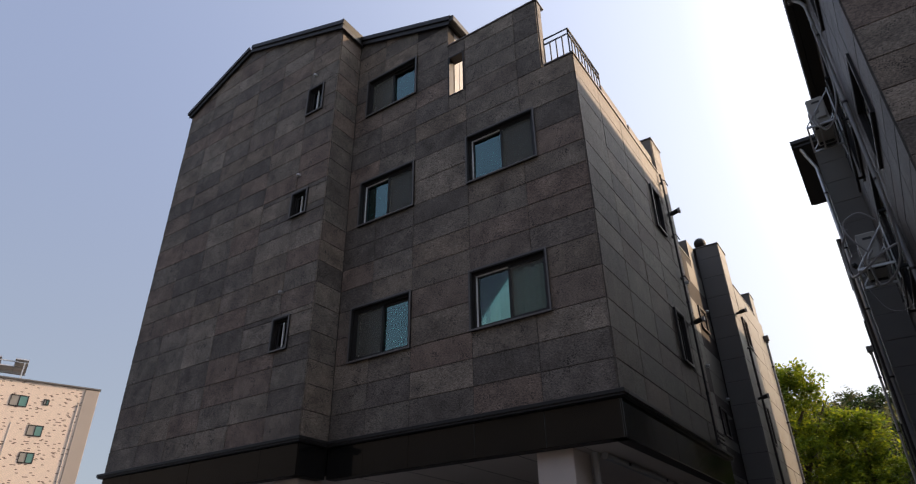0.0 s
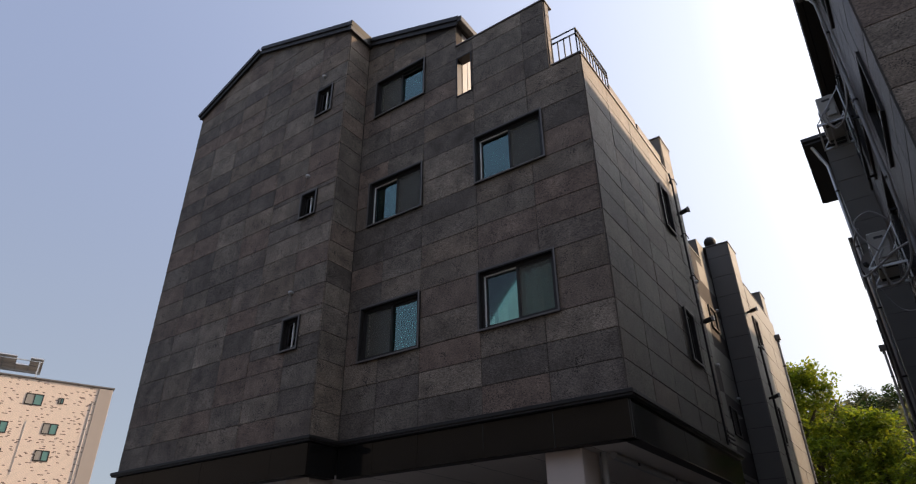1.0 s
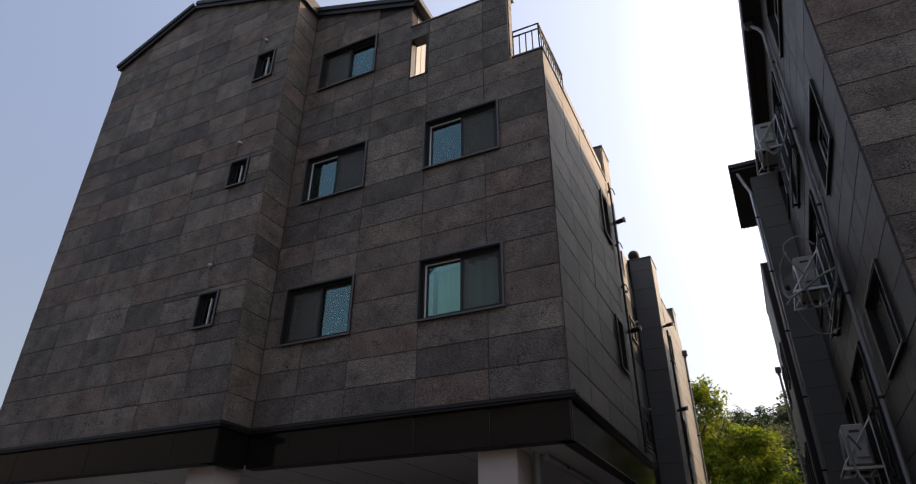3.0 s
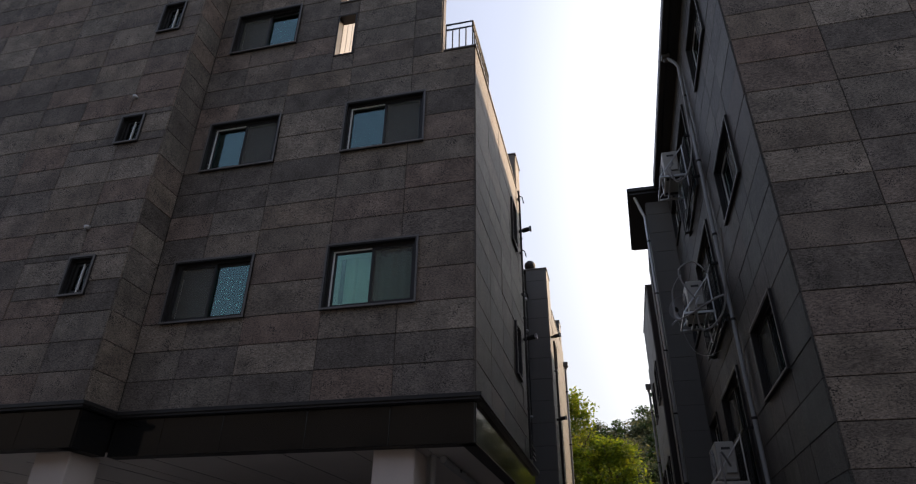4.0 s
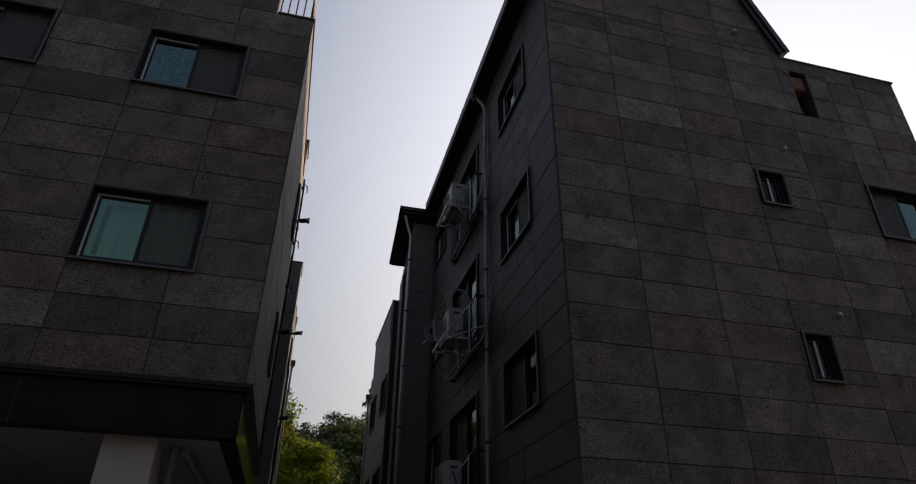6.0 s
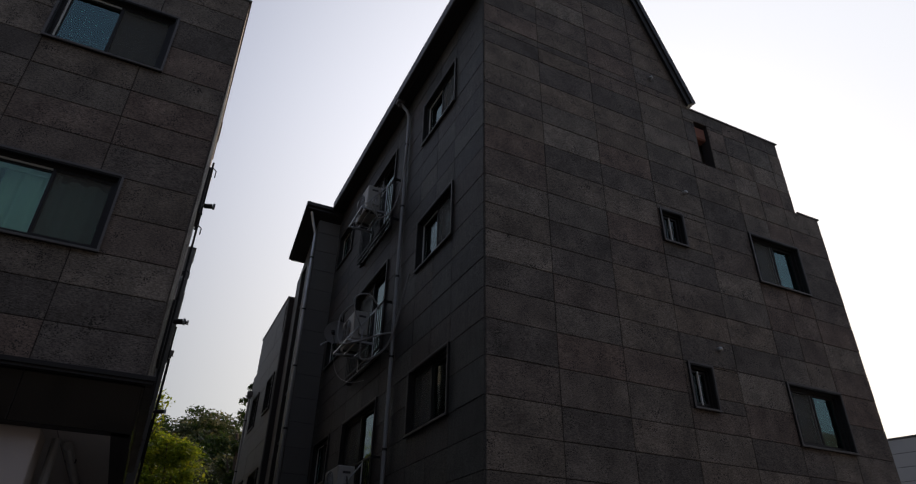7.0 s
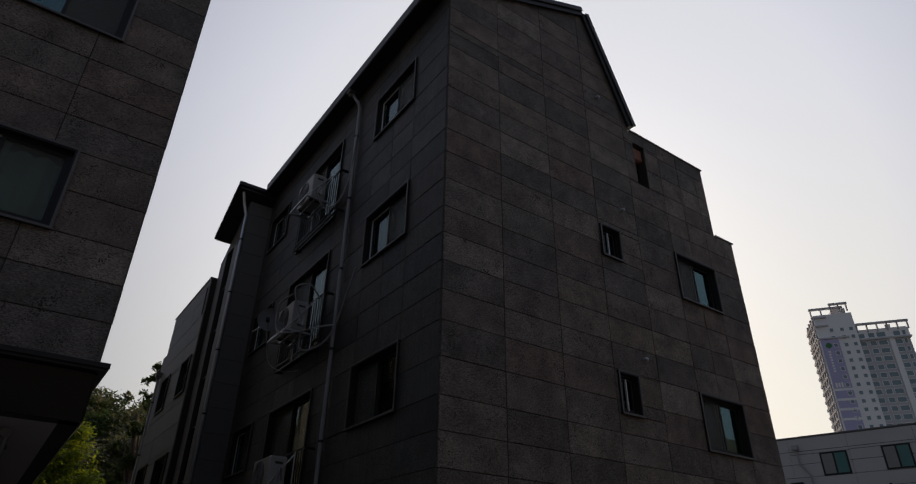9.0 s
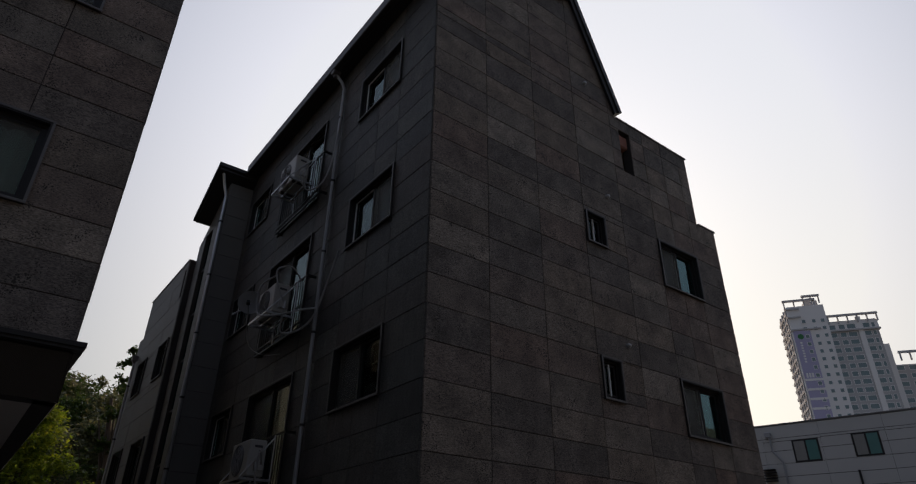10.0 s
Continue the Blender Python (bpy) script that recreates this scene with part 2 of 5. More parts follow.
def clip(poly, a, b, c):
    """The part of a convex polygon where a*u + b*v <= c."""
    out = []
    for i in range(len(poly)):
        p, q = poly[i], poly[(i + 1) % len(poly)]
        dp, dq = a * p[0] + b * p[1] - c, a * q[0] + b * q[1] - c
        if dp <= 0:
            out.append(p)
        if dp * dq < 0:
            s = dp / (dp - dq)
            out.append((p[0] + s * (q[0] - p[0]), p[1] + s * (q[1] - p[1])))
    return out


def inset(poly, g):
    """A convex anticlockwise polygon drawn in by g on every side."""
    out = list(poly)
    for i in range(len(poly)):
        (x0, y0), (x1, y1) = poly[i], poly[(i + 1) % len(poly)]
        n = math.hypot(x1 - x0, y1 - y0)
        if n < 1e-6:
            continue
        a, b = (y1 - y0) / n, -(x1 - x0) / n
        out = clip(out, a, b, a * x0 + b * y0 - g)
        if len(out) < 3:
            return []
    return out


def area(poly):
    return 0.5 * sum(poly[i][0] * poly[(i + 1) % len(poly)][1] - poly[(i + 1) % len(poly)][0] * poly[i][1] for i in range(len(poly)))


def facing(direction, at):
    """The frame of a wall: u to the right as seen from outside, w into the wall, v up. at: the place of the wall's plane."""
    if direction == "-y":
        return Matrix(((1, 0, 0, 0), (0, 1, 0, at), (0, 0, 1, 0), (0, 0, 0, 1)))
    if direction == "+x":
        return Matrix(((0, -1, 0, at), (1, 0, 0, 0), (0, 0, 1, 0), (0, 0, 0, 1)))
    if direction == "-x":
        return Matrix(((0, 1, 0, at), (-1, 0, 0, 0), (0, 0, 1, 0), (0, 0, 0, 1)))
    return Matrix(((-1, 0, 0, 0), (0, -1, 0, at), (0, 0, 1, 0), (0, 0, 0, 1)))


def split(cell, holes):
    """A rectangle less the openings, as rectangles."""
    cells = [cell]
    for h0, h1, g0, g1 in holes:
        nxt = []
        for u0, u1, v0, v1 in cells:
            if h0 >= u1 - 1e-4 or h1 <= u0 + 1e-4 or g0 >= v1 - 1e-4 or g1 <= v0 + 1e-4:
                nxt.append((u0, u1, v0, v1))
                continue
            if g0 > v0 + 1e-4:
                nxt.append((u0, u1, v0, g0))
            if g1 < v1 - 1e-4:
                nxt.append((u0, u1, g1, v1))
            if h0 > u0 + 1e-4:
                nxt.append((u0, h0, max(v0, g0), min(v1, g1)))
            if h1 < u1 - 1e-4:
                nxt.append((h1, u1, max(v0, g0), min(v1, g1)))
        cells = nxt
    return cells


TILE_MESHES = {}
SETTING_PIECES = []


def clad_wall(house, name, m, u0, u1, v0, v1, joints, rows, holes, top, mat, thick=0.22, gap=0.005, edges=(0.018, 0.018)):
    """A wall with stone panels hung on it. top: half-planes (a, b, c) that cut the gable."""
    bm = bmesh.new()
    us = sorted({u0 + (0.026 if edges[0] else 0.0), u1 - (0.026 if edges[1] else 0.0), *[h for q in holes for h in q[:2] if u0 < h < u1]})
    vs = sorted({v0, v1, *[h for q in holes for h in q[2:] if v0 < h < v1]})
    for a, b in zip(us, us[1:]):
        for c, d in zip(vs, vs[1:]):
            if any(q[0] - 1e-4 <= a and b <= q[1] + 1e-4 and q[2] - 1e-4 <= c and d <= q[3] + 1e-4 for q in holes):
                continue
            poly = [(a, c), (b, c), (b, d), (a, d)]
            for t in top:
                poly = clip(poly, *t)
            if len(poly) > 2 and abs(area(poly)) > 1e-4:
                prism(bm, poly, 0.012, thick)
    bmesh.ops.remove_doubles(bm, verts=bm.verts, dist=1e-4)
    seen = {}
    for f in bm.faces:
        seen.setdefault(frozenset(v.index for v in f.verts), []).append(f)
    bmesh.ops.delete(bm, geom=[f for fs in seen.values() if len(fs) > 1 for f in fs], context="FACES_ONLY")
    wall = part(name, bm, MORTAR, house, "stone-clad masonry wall", m)
    SETTING_PIECES.append((wall, u0, u1, v0, v1, joints, rows, holes, top, mat, gap, edges))
    return wall


def lay_panels():
    rng = random.Random(4)
    for wall, u0, u1, v0, v1, joints, rows, holes, top, mat, gap, edges in SETTING_PIECES:
        us = [u0 + edges[0]] + [j for j in joints if u0 + 0.05 < j < u1 - 0.05] + [u1 - edges[1]]
        vs = [v0] + [r for r in rows if v0 + 0.05 < r < v1 - 0.05] + [v1]
        for c, d in zip(vs, vs[1:]):
            for a, b in zip(us, us[1:]):
                for q in split((a, b, c, d), holes):
                    poly = [(q[0], q[2]), (q[1], q[2]), (q[1], q[3]), (q[0], q[3])]
                    for t in top:
                        poly = clip(poly, *t)
                    if len(poly) < 3 or area(poly) < 0.01:
                        continue
                    cu, cv = sum(p[0] for p in poly) / len(poly), sum(p[1] for p in poly) / len(poly)
                    loc = inset([(p[0] - cu, p[1] - cv) for p in poly], gap)
                    if len(loc) < 3:
                        continue
                    key = (mat.name, tuple((round(x, 3), round(y, 3)) for x, y in loc))
                    if key not in TILE_MESHES:
                        face = inset(loc, 0.004)
                        if len(face) != len(loc):
                            continue
                        n = len(loc)
                        verts = [(x, 0.0, y) for x, y in face] + [(x, 0.004, y) for x, y in loc] + [(x, 0.03, y) for x, y in loc]
                        faces = [tuple(range(n))]
                        for k in (0, n):
                            faces += [(k + i, k + n + i, k + n + (i + 1) % n, k + (i + 1) % n) for i in range(n)]
                        me = bpy.data.meshes.new("stone_panel")
                        me.from_pydata(verts, [], faces)
                        me.materials.append(mat)
                        TILE_MESHES[key] = me
                    ob = new("stone_panel", TILE_MESHES[key])
                    ob.parent = wall
                    ob.matrix_local = pose(cu, rng.uniform(-0.0025, 0.0025), cv, rng.uniform(-0.12, 0.12), 0, rng.uniform(-0.1, 0.1))


def window(house, m, u0, u1, v0, v1, glass_left=True, curtain=CURTAIN_TEAL, label="", white=True, sashes=2, glaze=None):
    """A sliding window: proud metal trim and sill, dark fixed frame, one glazed sash and one insect screen, curtain behind."""
    bm = bmesh.new()
    ring(bm, u0 - 0.012, u1 + 0.012, v0 - 0.012, v1 + 0.012, 0.042, -0.035, 0.1)
    w = part("window", bm, DARK_METAL, house, label or "dark-framed sliding window with green-tinted glass and insect screen", m)
    bm = bmesh.new()
    box(bm, u0 - 0.022, u1 + 0.022, -0.055, -0.036, v0 - 0.018, v0 + 0.014, 0.004)
    part("sill", bm, TRIM_METAL, w, "grey metal sill")
    for name, a, b, c, d in (("side_trim", u0 - 0.02, u0 + 0.008, v0 + 0.0145, v1 + 0.02), ("side_trim", u1 - 0.008, u1 + 0.02, v0 + 0.0145, v1 + 0.02), ("head_trim", u0 + 0.008, u1 - 0.008, v1 - 0.008, v1 + 0.02)):
        bm = bmesh.new()
        box(bm, a, b, -0.045, -0.036, c, d)
        part(name, bm, TRIM_METAL, w, "grey metal edge trim")
    a, b, c, d = u0 + 0.03, u1 - 0.03, v0 + 0.03, v1 - 0.03
    bm = bmesh.new()
    ring(bm, a, b, c, d, 0.034, 0.04, 0.17)
    part("frame", bm, DARK_METAL, w)
    mid = (a + b) / 2
    if sashes == 1:
        bm = bmesh.new()
        ring(bm, a + 0.05, b - 0.05, c + 0.05, d - 0.05, 0.035, 0.06, 0.1)
        part("sash", bm, DARK_METAL, w)
        bm = bmesh.new()
        box(bm, a + 0.084, b - 0.084, 0.08, 0.086, c + 0.084, d - 0.084)
        part("pane", bm, DIM_GLASS, w).visible_shadow = False
        bm = bmesh.new()
        box(bm, mid - 0.012, mid + 0.012, 0.05, 0.078, c + 0.05, d - 0.05)
        part("meeting_stile", bm, WHITE_PVC, w, "pale meeting stile")
    else:
        gl = (a + 0.034, mid + 0.02) if glass_left else (mid - 0.02, b - 0.034)
        sc = (mid - 0.02, b - 0.034) if glass_left else (a + 0.034, mid + 0.02)
        bm = bmesh.new()
        ring(bm, gl[0], gl[1], c + 0.034, d - 0.034, 0.04, 0.09, 0.13)
        s = part("sash", bm, DARK_METAL, w, "dark glazed sash")
        bm = bmesh.new()
        box(bm, gl[0] + 0.038, gl[1] - 0.038, 0.105, 0.111, c + 0.072, d - 0.072)
        part("pane", bm, glaze or GLASS, w, "green-tinted pane").visible_shadow = False
        bm = bmesh.new()
        ring(bm, sc[0], sc[1], c + 0.034, d - 0.034, 0.035, 0.055, 0.08)
        part("screen_frame", bm, DARK_METAL, w)
        bm = bmesh.new()
        box(bm, sc[0] + 0.038, sc[1] - 0.038, 0.066, 0.068, c + 0.066, d - 0.066)
        part("insect_screen", bm, SCREEN, w, "grey insect mesh").visible_shadow = False
        bm = bmesh.new()
        box(bm, sc[0] + 0.038, sc[1] - 0.038, 0.135, 0.141, c + 0.066, d - 0.066)
        part("pane", bm, CLEAR_GLASS, w, "tinted pane behind the mesh").visible_shadow = False
        if white:
            bm = bmesh.new()
            x = gl[0] if glass_left else gl[0] - 0.004
            box(bm, x + 0.0, x + 0.022, 0.07, 0.088, c + 0.034, d - 0.034)
            if glass_left:
                box(bm, gl[0] + 0.023, gl[1], 0.07, 0.088, d - 0.054, d - 0.034)
            part("pvc_edge", bm, WHITE_PVC, w, "pale pvc frame edge")
        bm = bmesh.new()
        ring(bm, gl[0] + 0.03, gl[1] + 0.05, c + 0.05, d - 0.05, 0.07, 0.16, 0.19)
        part("inner_sash", bm, WHITE_PVC, w, "pale inner sash behind the glass")
    wide = u1 - u0
    rng = random.Random(int(1000 * (abs(u0) * 7 + v0 * 13)))
    lo, hi = (u0 + wide * rng.uniform(0.12, 0.3), u1 + 0.02) if glass_left else (u0 - 0.02, u1 - wide * rng.uniform(0.08, 0.22))
    bm = bmesh.new()
    n = 60
    cols = []
    drop = v1 - rng.uniform(0.0, 0.3)
    for k in range(n + 1):
        u = lo + (hi - lo) * k / n
        y = 0.28 + 0.045 * math.sin(u * 26 + v0) + 0.025 * math.sin(u * 11 + u0) + 0.012 * math.sin(u * 57)
        cols.append([bm.verts.new((u, y + e, v)) for v in (v0 - 0.02, drop) for e in (0, 0.004)])
    for p, q in zip(cols, cols[1:]):
        bm.faces.new((p[0], q[0], q[2], p[2]))
        bm.faces.new((p[1], p[3], q[3], q[1]))
    part("curtain", bm, curtain, w, "hanging curtain behind the glass")
    bm = bmesh.new()
    box(bm, u0 - 0.05, u1 + 0.05, 0.4, 0.42, v0 - 0.05, v1 + 0.05)
    part("room_wall", bm, ROOM, w, "dim room wall")
    return w


# ---- the grey apartment house with the open parking floor ----
def slab(house, name, poly, y0, y1, mat, label=""):
    """A profile in (x, z), run from y0 to y1."""
    bm = bmesh.new()
    prism(bm, poly, y0, y1)
    return part(name, bm, mat, house, label)


def block(house, name, x0, x1, y0, y1, z0, z1, mat, label="", bevel=0.0):
    bm = bmesh.new()
    box(bm, x0, x1, y0, y1, z0, z1, bevel)
    return part(name, bm, mat, house, label)


def vent_cap(house, m, u, v):
    bm = bmesh.new()
    bmesh.ops.create_cone(bm, cap_ends=True, segments=14, radius1=0.043, radius2=0.04, depth=0.05, matrix=Matrix.Translation((u, -0.024, v)) @ Matrix.Rotation(radians(90), 4, "X"))
    bmesh.ops.create_uvsphere(bm, u_segments=12, v_segments=6, radius=0.037, matrix=Matrix.Translation((u, -0.05, v)))
    part("vent_cap", bm, STEEL, house, "small round steel vent cap", m)


def roof_slope(house, xa, za, xb, zb, y0, y1, t=0.15):
    """A pitched slab with a folded black metal verge."""
    n = Vector((-(zb - za), xb - xa)).normalized() * t
    s = slab(house, "roof_slope", [(xa, za), (xb, zb), (xb + n.x, zb + n.y), (xa + n.x, za + n.y)], y0, y1, ROOF_METAL, "black metal roof slope")
    for k, (lo, hi, out) in enumerate(((-0.35, 0.32, 0.02), (0.4, 1.12, 0.055))):
        bm = bmesh.new()
        a, b = n * lo, n * hi
        prism(bm, [(xa + a.x, za + a.y), (xb + a.x, zb + a.y), (xb + b.x, zb + b.y), (xa + b.x, za + b.y)], y0 - out, y0 - 0.002)
        part("verge_trim", bm, ROOF_METAL, s, "folded black metal verge")
    return s


def coping(house, x0, x1, y0, y1, z, mat=None):
    """A thin metal cap on a parapet."""
    bm = bmesh.new()
    box(bm, x0, x1, y0, y1, z, z + 0.035, 0.006)
    part("coping", bm, mat or TRIM_METAL, house, "thin metal parapet coping")


house_a = thing("apartment_house", "dark basalt-clad four-storey apartment house on concrete columns", "building")
AY, AX, WY, WX = 8.1, -3.0, 7.44, -8.28
FRONT_A, WING_A, SIDE_A = facing("-y", AY), facing("-y", WY), facing("+x", AX)
A_SILL, A_STEP, A_WIN, A_BASE = 5.5, 2.845, 1.05, 4.16
ROWS_A = [4.607, 5.055]
for floor_no in range(4):
    z = A_SILL + A_STEP * floor_no
    ROWS_A += [z, z + A_WIN / 2, z + A_WIN] + [z + A_WIN + (A_STEP - A_WIN) / 4 * k for k in (1, 2, 3)]
JOINTS_A = [-7.47, -6.53, -5.29, -4.13]
JOINTS_W = [-13.05, -12.1, -11.15, -10.22, -9.2]
SLOPE_R = (0.37, 1.0, 10.593)
SLOPE_L = (-0.5, 1.0, 20.815)
WINDOWS_A = [(-7.93, -6.54, 0, False), (-7.93, -6.54, 1, True), (-7.93, -6.54, 2, False), (-5.29, -3.87, 0, True), (-5.29, -3.87, 1, True)]
holes_a = [(a, b, A_SILL + A_STEP * f, A_SILL + A_STEP * f + A_WIN) for a, b, f, g in WINDOWS_A]
SLIT_A = (-5.69, -5.32, 10.64, 11.7)
clad_wall(house_a, "front_wall", FRONT_A, WX, AX, A_BASE, 10.27, JOINTS_A, ROWS_A, holes_a, [], STONE, edges=(0.001, 0.018))
clad_wall(house_a, "gable_wall", FRONT_A, WX, -5.7, 10.27, 13.8, JOINTS_A, ROWS_A, holes_a, [SLOPE_R], STONE, edges=(0.001, 0.0))
clad_wall(house_a, "upper_wall", FRONT_A, -5.7, -3.6, 10.27, 12.06, JOINTS_A, ROWS_A, [SLIT_A], [], STONE, edges=(0.0, 0.018))
SMALL_A = [(-9.31, -8.87, 5.8, 6.45), (-9.26, -8.81, 8.69, 9.28), (-9.17, -8.69, 11.39, 12.15)]
clad_wall(house_a, "wing_wall", WING_A, -14.1, WX, A_BASE, 15.2, JOINTS_W, ROWS_A, SMALL_A, [SLOPE_R, SLOPE_L], STONE)
clad_wall(house_a, "return_wall", facing("+x", WX), WY, AY + 0.005, A_BASE, 13.64, [], ROWS_A, [], [], STONE, edges=(0.018, 0.001))
SIDE_WIN_A = [(11.66, 12.2, 5.54, 6.57), (11.66, 12.2, 8.39, 9.42)]
clad_wall(house_a, "side_wall", SIDE_A, AY, 13.3, A_BASE, 10.27, [9.2, 10.3, 11.4, 12.5], ROWS_A, SIDE_WIN_A, [], SMOOTH)
clad_wall(house_a, "stair_block_wall", SIDE_A, 12.62, 13.3, 10.27, 11.28, [], ROWS_A, [], [], SMOOTH)
clad_wall(house_a, "upper_side_wall", facing("+x", -3.6), AY + 0.013, 8.32, 10.3, 12.06, [], ROWS_A, [], [], SMOOTH)
for a, b, f, g in WINDOWS_A:
    z = A_SILL + A_STEP * f
    window(house_a, FRONT_A, a, b, z, z + A_WIN, g, glaze=CLEAR_GLASS if (f == 0 and a > -6) else None)
for a, b, c, d in SMALL_A:
    window(house_a, WING_A, a, b, c, d, True, CURTAIN_GREY, "narrow dark-framed bathroom window", True, 1)
for a, b, c, d in SIDE_WIN_A:
    window(house_a, SIDE_A, a, b, c, d, True, CURTAIN_GREY, "narrow dark side window", False, 1)
attic = block(house_a, "attic_side_wall", -5.95, -5.72, AY + 0.23, 14.0, 9.95, 12.7, CREAM_PANEL, "cream boarded attic wall")
for k in range(30):
    bm = bmesh.new()
    y = AY + 0.24 + 0.19 * k
    box(bm, -5.719, -5.705, y, y + 0.176, 10.01, 12.68, 0.003)
    part("board", bm, CREAM_PANEL, attic)
bm = bmesh.new()
ring(bm, SLIT_A[0] - 0.01, SLIT_A[1] + 0.01, SLIT_A[2] - 0.01, SLIT_A[3] + 0.01, 0.03, -0.012, 0.14)
part("slit_trim", bm, DARK_METAL, house_a, "", FRONT_A)
for u, v in ((-9.2, 6.99), (-9.14, 9.73), (-9.01, 12.54)):
    vent_cap(house_a, WING_A, u, v)
# body behind the walls, roof deck and the far side
block(house_a, "core", -13.6, -3.5, 8.6, 19.5, 4.2, 9.9, MORTAR, "plain masonry body")
block(house_a, "attic_core", -13.6, -5.95, 8.6, 19.5, 9.9, 12.2, MORTAR, "plain masonry body")
block(house_a, "wing_core", -13.6, -8.7, 7.9, 8.59, 4.2, 12.6, MORTAR, "plain masonry body")
block(house_a, "far_wall", -13.99, -13.62, 7.66, 19.5, 4.16, 13.75, MORTAR, "plain far wall")
block(house_a, "roof_deck", -5.68, -3.23, 8.33, 13.2, 9.92, 10.0, CONCRETE, "roof terrace deck")
block(house_a, "stair_block", -4.6, -3.23, 12.64, 13.28, 10.01, 11.26, MORTAR, "stair head block")
block(house_a, "stair_block_front", -4.6, -3.02, 12.61, 12.635, 10.28, 11.27, SIDING, "stair head front")
roof_slope(house_a, -14.12, 13.76, -11.75, 14.945, WY - 0.06, 19.5)
roof_slope(house_a, -11.75, 14.945, -8.2, 13.63, WY - 0.06, 19.5)
roof_slope(house_a, -8.2, 13.63, -5.62, 12.675, AY - 0.06, 19.5)
bm = bmesh.new()
prism(bm, [(WY - 0.1, 13.55), (AY + 0.05, 13.55), (AY + 0.05, 13.86), (WY - 0.1, 13.86)], -0.09, -0.02)
part("eave_trim", bm, ROOF_METAL, house_a, "", facing("+x", -8.28))
bm = bmesh.new()
box(bm, -5.62, -5.5, AY - 0.1, 19.5, 12.66, 12.84, 0.02)
part("gutter", bm, ROOF_METAL, house_a, "black eave gutter")
coping(house_a, -5.72, -3.58, AY - 0.02, AY + 0.32, 12.062)
coping(house_a, -3.575, AX + 0.02, AY - 0.02, AY + 0.24, 10.272)
coping(house_a, AX - 0.24, AX + 0.02, AY + 0.245, 12.6, 10.272)
coping(house_a, -4.62, AX + 0.02, 12.59, 13.32, 11.282)


def railing(house, points, z0, h, bars, name="railing", label="black steel roof railing"):
    """Posts, two rails and thin balusters along a line."""
    pts = [Vector(p) for p in points]
    bm = bmesh.new()
    for zz in (z0 + h, z0 + h - 0.13):
        tube(bm, [(p.x, p.y, zz) for p in pts], 0.02, 6)
    r = part(name, bm, BLACK_RAIL, house, label)
    for a, b in zip(pts, pts[1:]):
        n = max(1, round((b - a).length / bars))
        for k in range(n + 1):
            q = a.lerp(b, k / n)
            bm = bmesh.new()
            box(bm, q.x - 0.01, q.x + 0.01, q.y - 0.01, q.y + 0.01, z0, z0 + h - (0.13 if 0 < k < n else 0))
            part("baluster", bm, BLACK_RAIL, r)
    return r


railing(house_a, [(-3.55, AY + 0.06, 0), (AX - 0.06, AY + 0.06, 0), (AX - 0.06, 9.6, 0)], 10.3, 0.68, 0.14)
for ya, yb in ((9.66, 11.02), (11.14, 12.58)):
    block(house_a, "inner_parapet", AX - 0.3, AX - 0.06, ya, yb, 10.308, 10.74, SMOOTH, "low stone parapet behind the coping", 0.006)
# polished fascia, cornice and soffit of the parking floor
clad_wall(house_a, "fascia_front", FRONT_A, WX, AX, 3.55, 4.08, JOINTS_A, [], [], [], GRANITE, 0.2, 0.002)
clad_wall(house_a, "fascia_wing", WING_A, -14.1, WX, 3.55, 4.08, JOINTS_W, [], [], [], GRANITE, 0.2, 0.002)
clad_wall(house_a, "fascia_return", facing("+x", WX), WY, AY + 0.005, 3.55, 4.08, [], [], [], [], GRANITE, 0.2, 0.002)
clad_wall(house_a, "fascia_side", SIDE_A, AY, 13.75, 3.55, 4.08, [9.2, 10.3, 11.4, 12.5], [], [], [], GRANITE, 0.2, 0.002)
for a in ((-14.2, WX + 0.09, WY - 0.09, WY + 0.05), (WX - 0.05, WX + 0.09, WY + 0.052, AY - 0.1), (WX - 0.02, AX + 0.09, AY - 0.095, AY + 0.05), (AX - 0.05, AX + 0.09, AY + 0.052, 13.75)):
    bm = bmesh.new()
    box(bm, a[0], a[1], a[2], a[3], 4.1, 4.158, 0.006)
    box(bm, a[0] + 0.02, a[1] - 0.02, a[2] + 0.02, a[3], 4.07, 4.099)
    part("cornice", bm, DARK_METAL, house_a, "dark stepped cornice strip")
block(house_a, "parking_soffit", WX, AX - 0.03, AY + 0.03, 19.4, 3.553, 3.62, SOFFIT, "pale boarded parking ceiling")
block(house_a, "wing_soffit", -13.97, WX - 0.03, WY + 0.03, 19.4, 3.553, 3.62, SOFFIT, "pale boarded parking ceiling")
for x in range(-13, -3):
    bm = bmesh.new()
    box(bm, x + 0.3, x + 0.304, AY + 0.1, 19.3, 3.549, 3.5525)
    part("soffit_joint", bm, MORTAR, house_a)
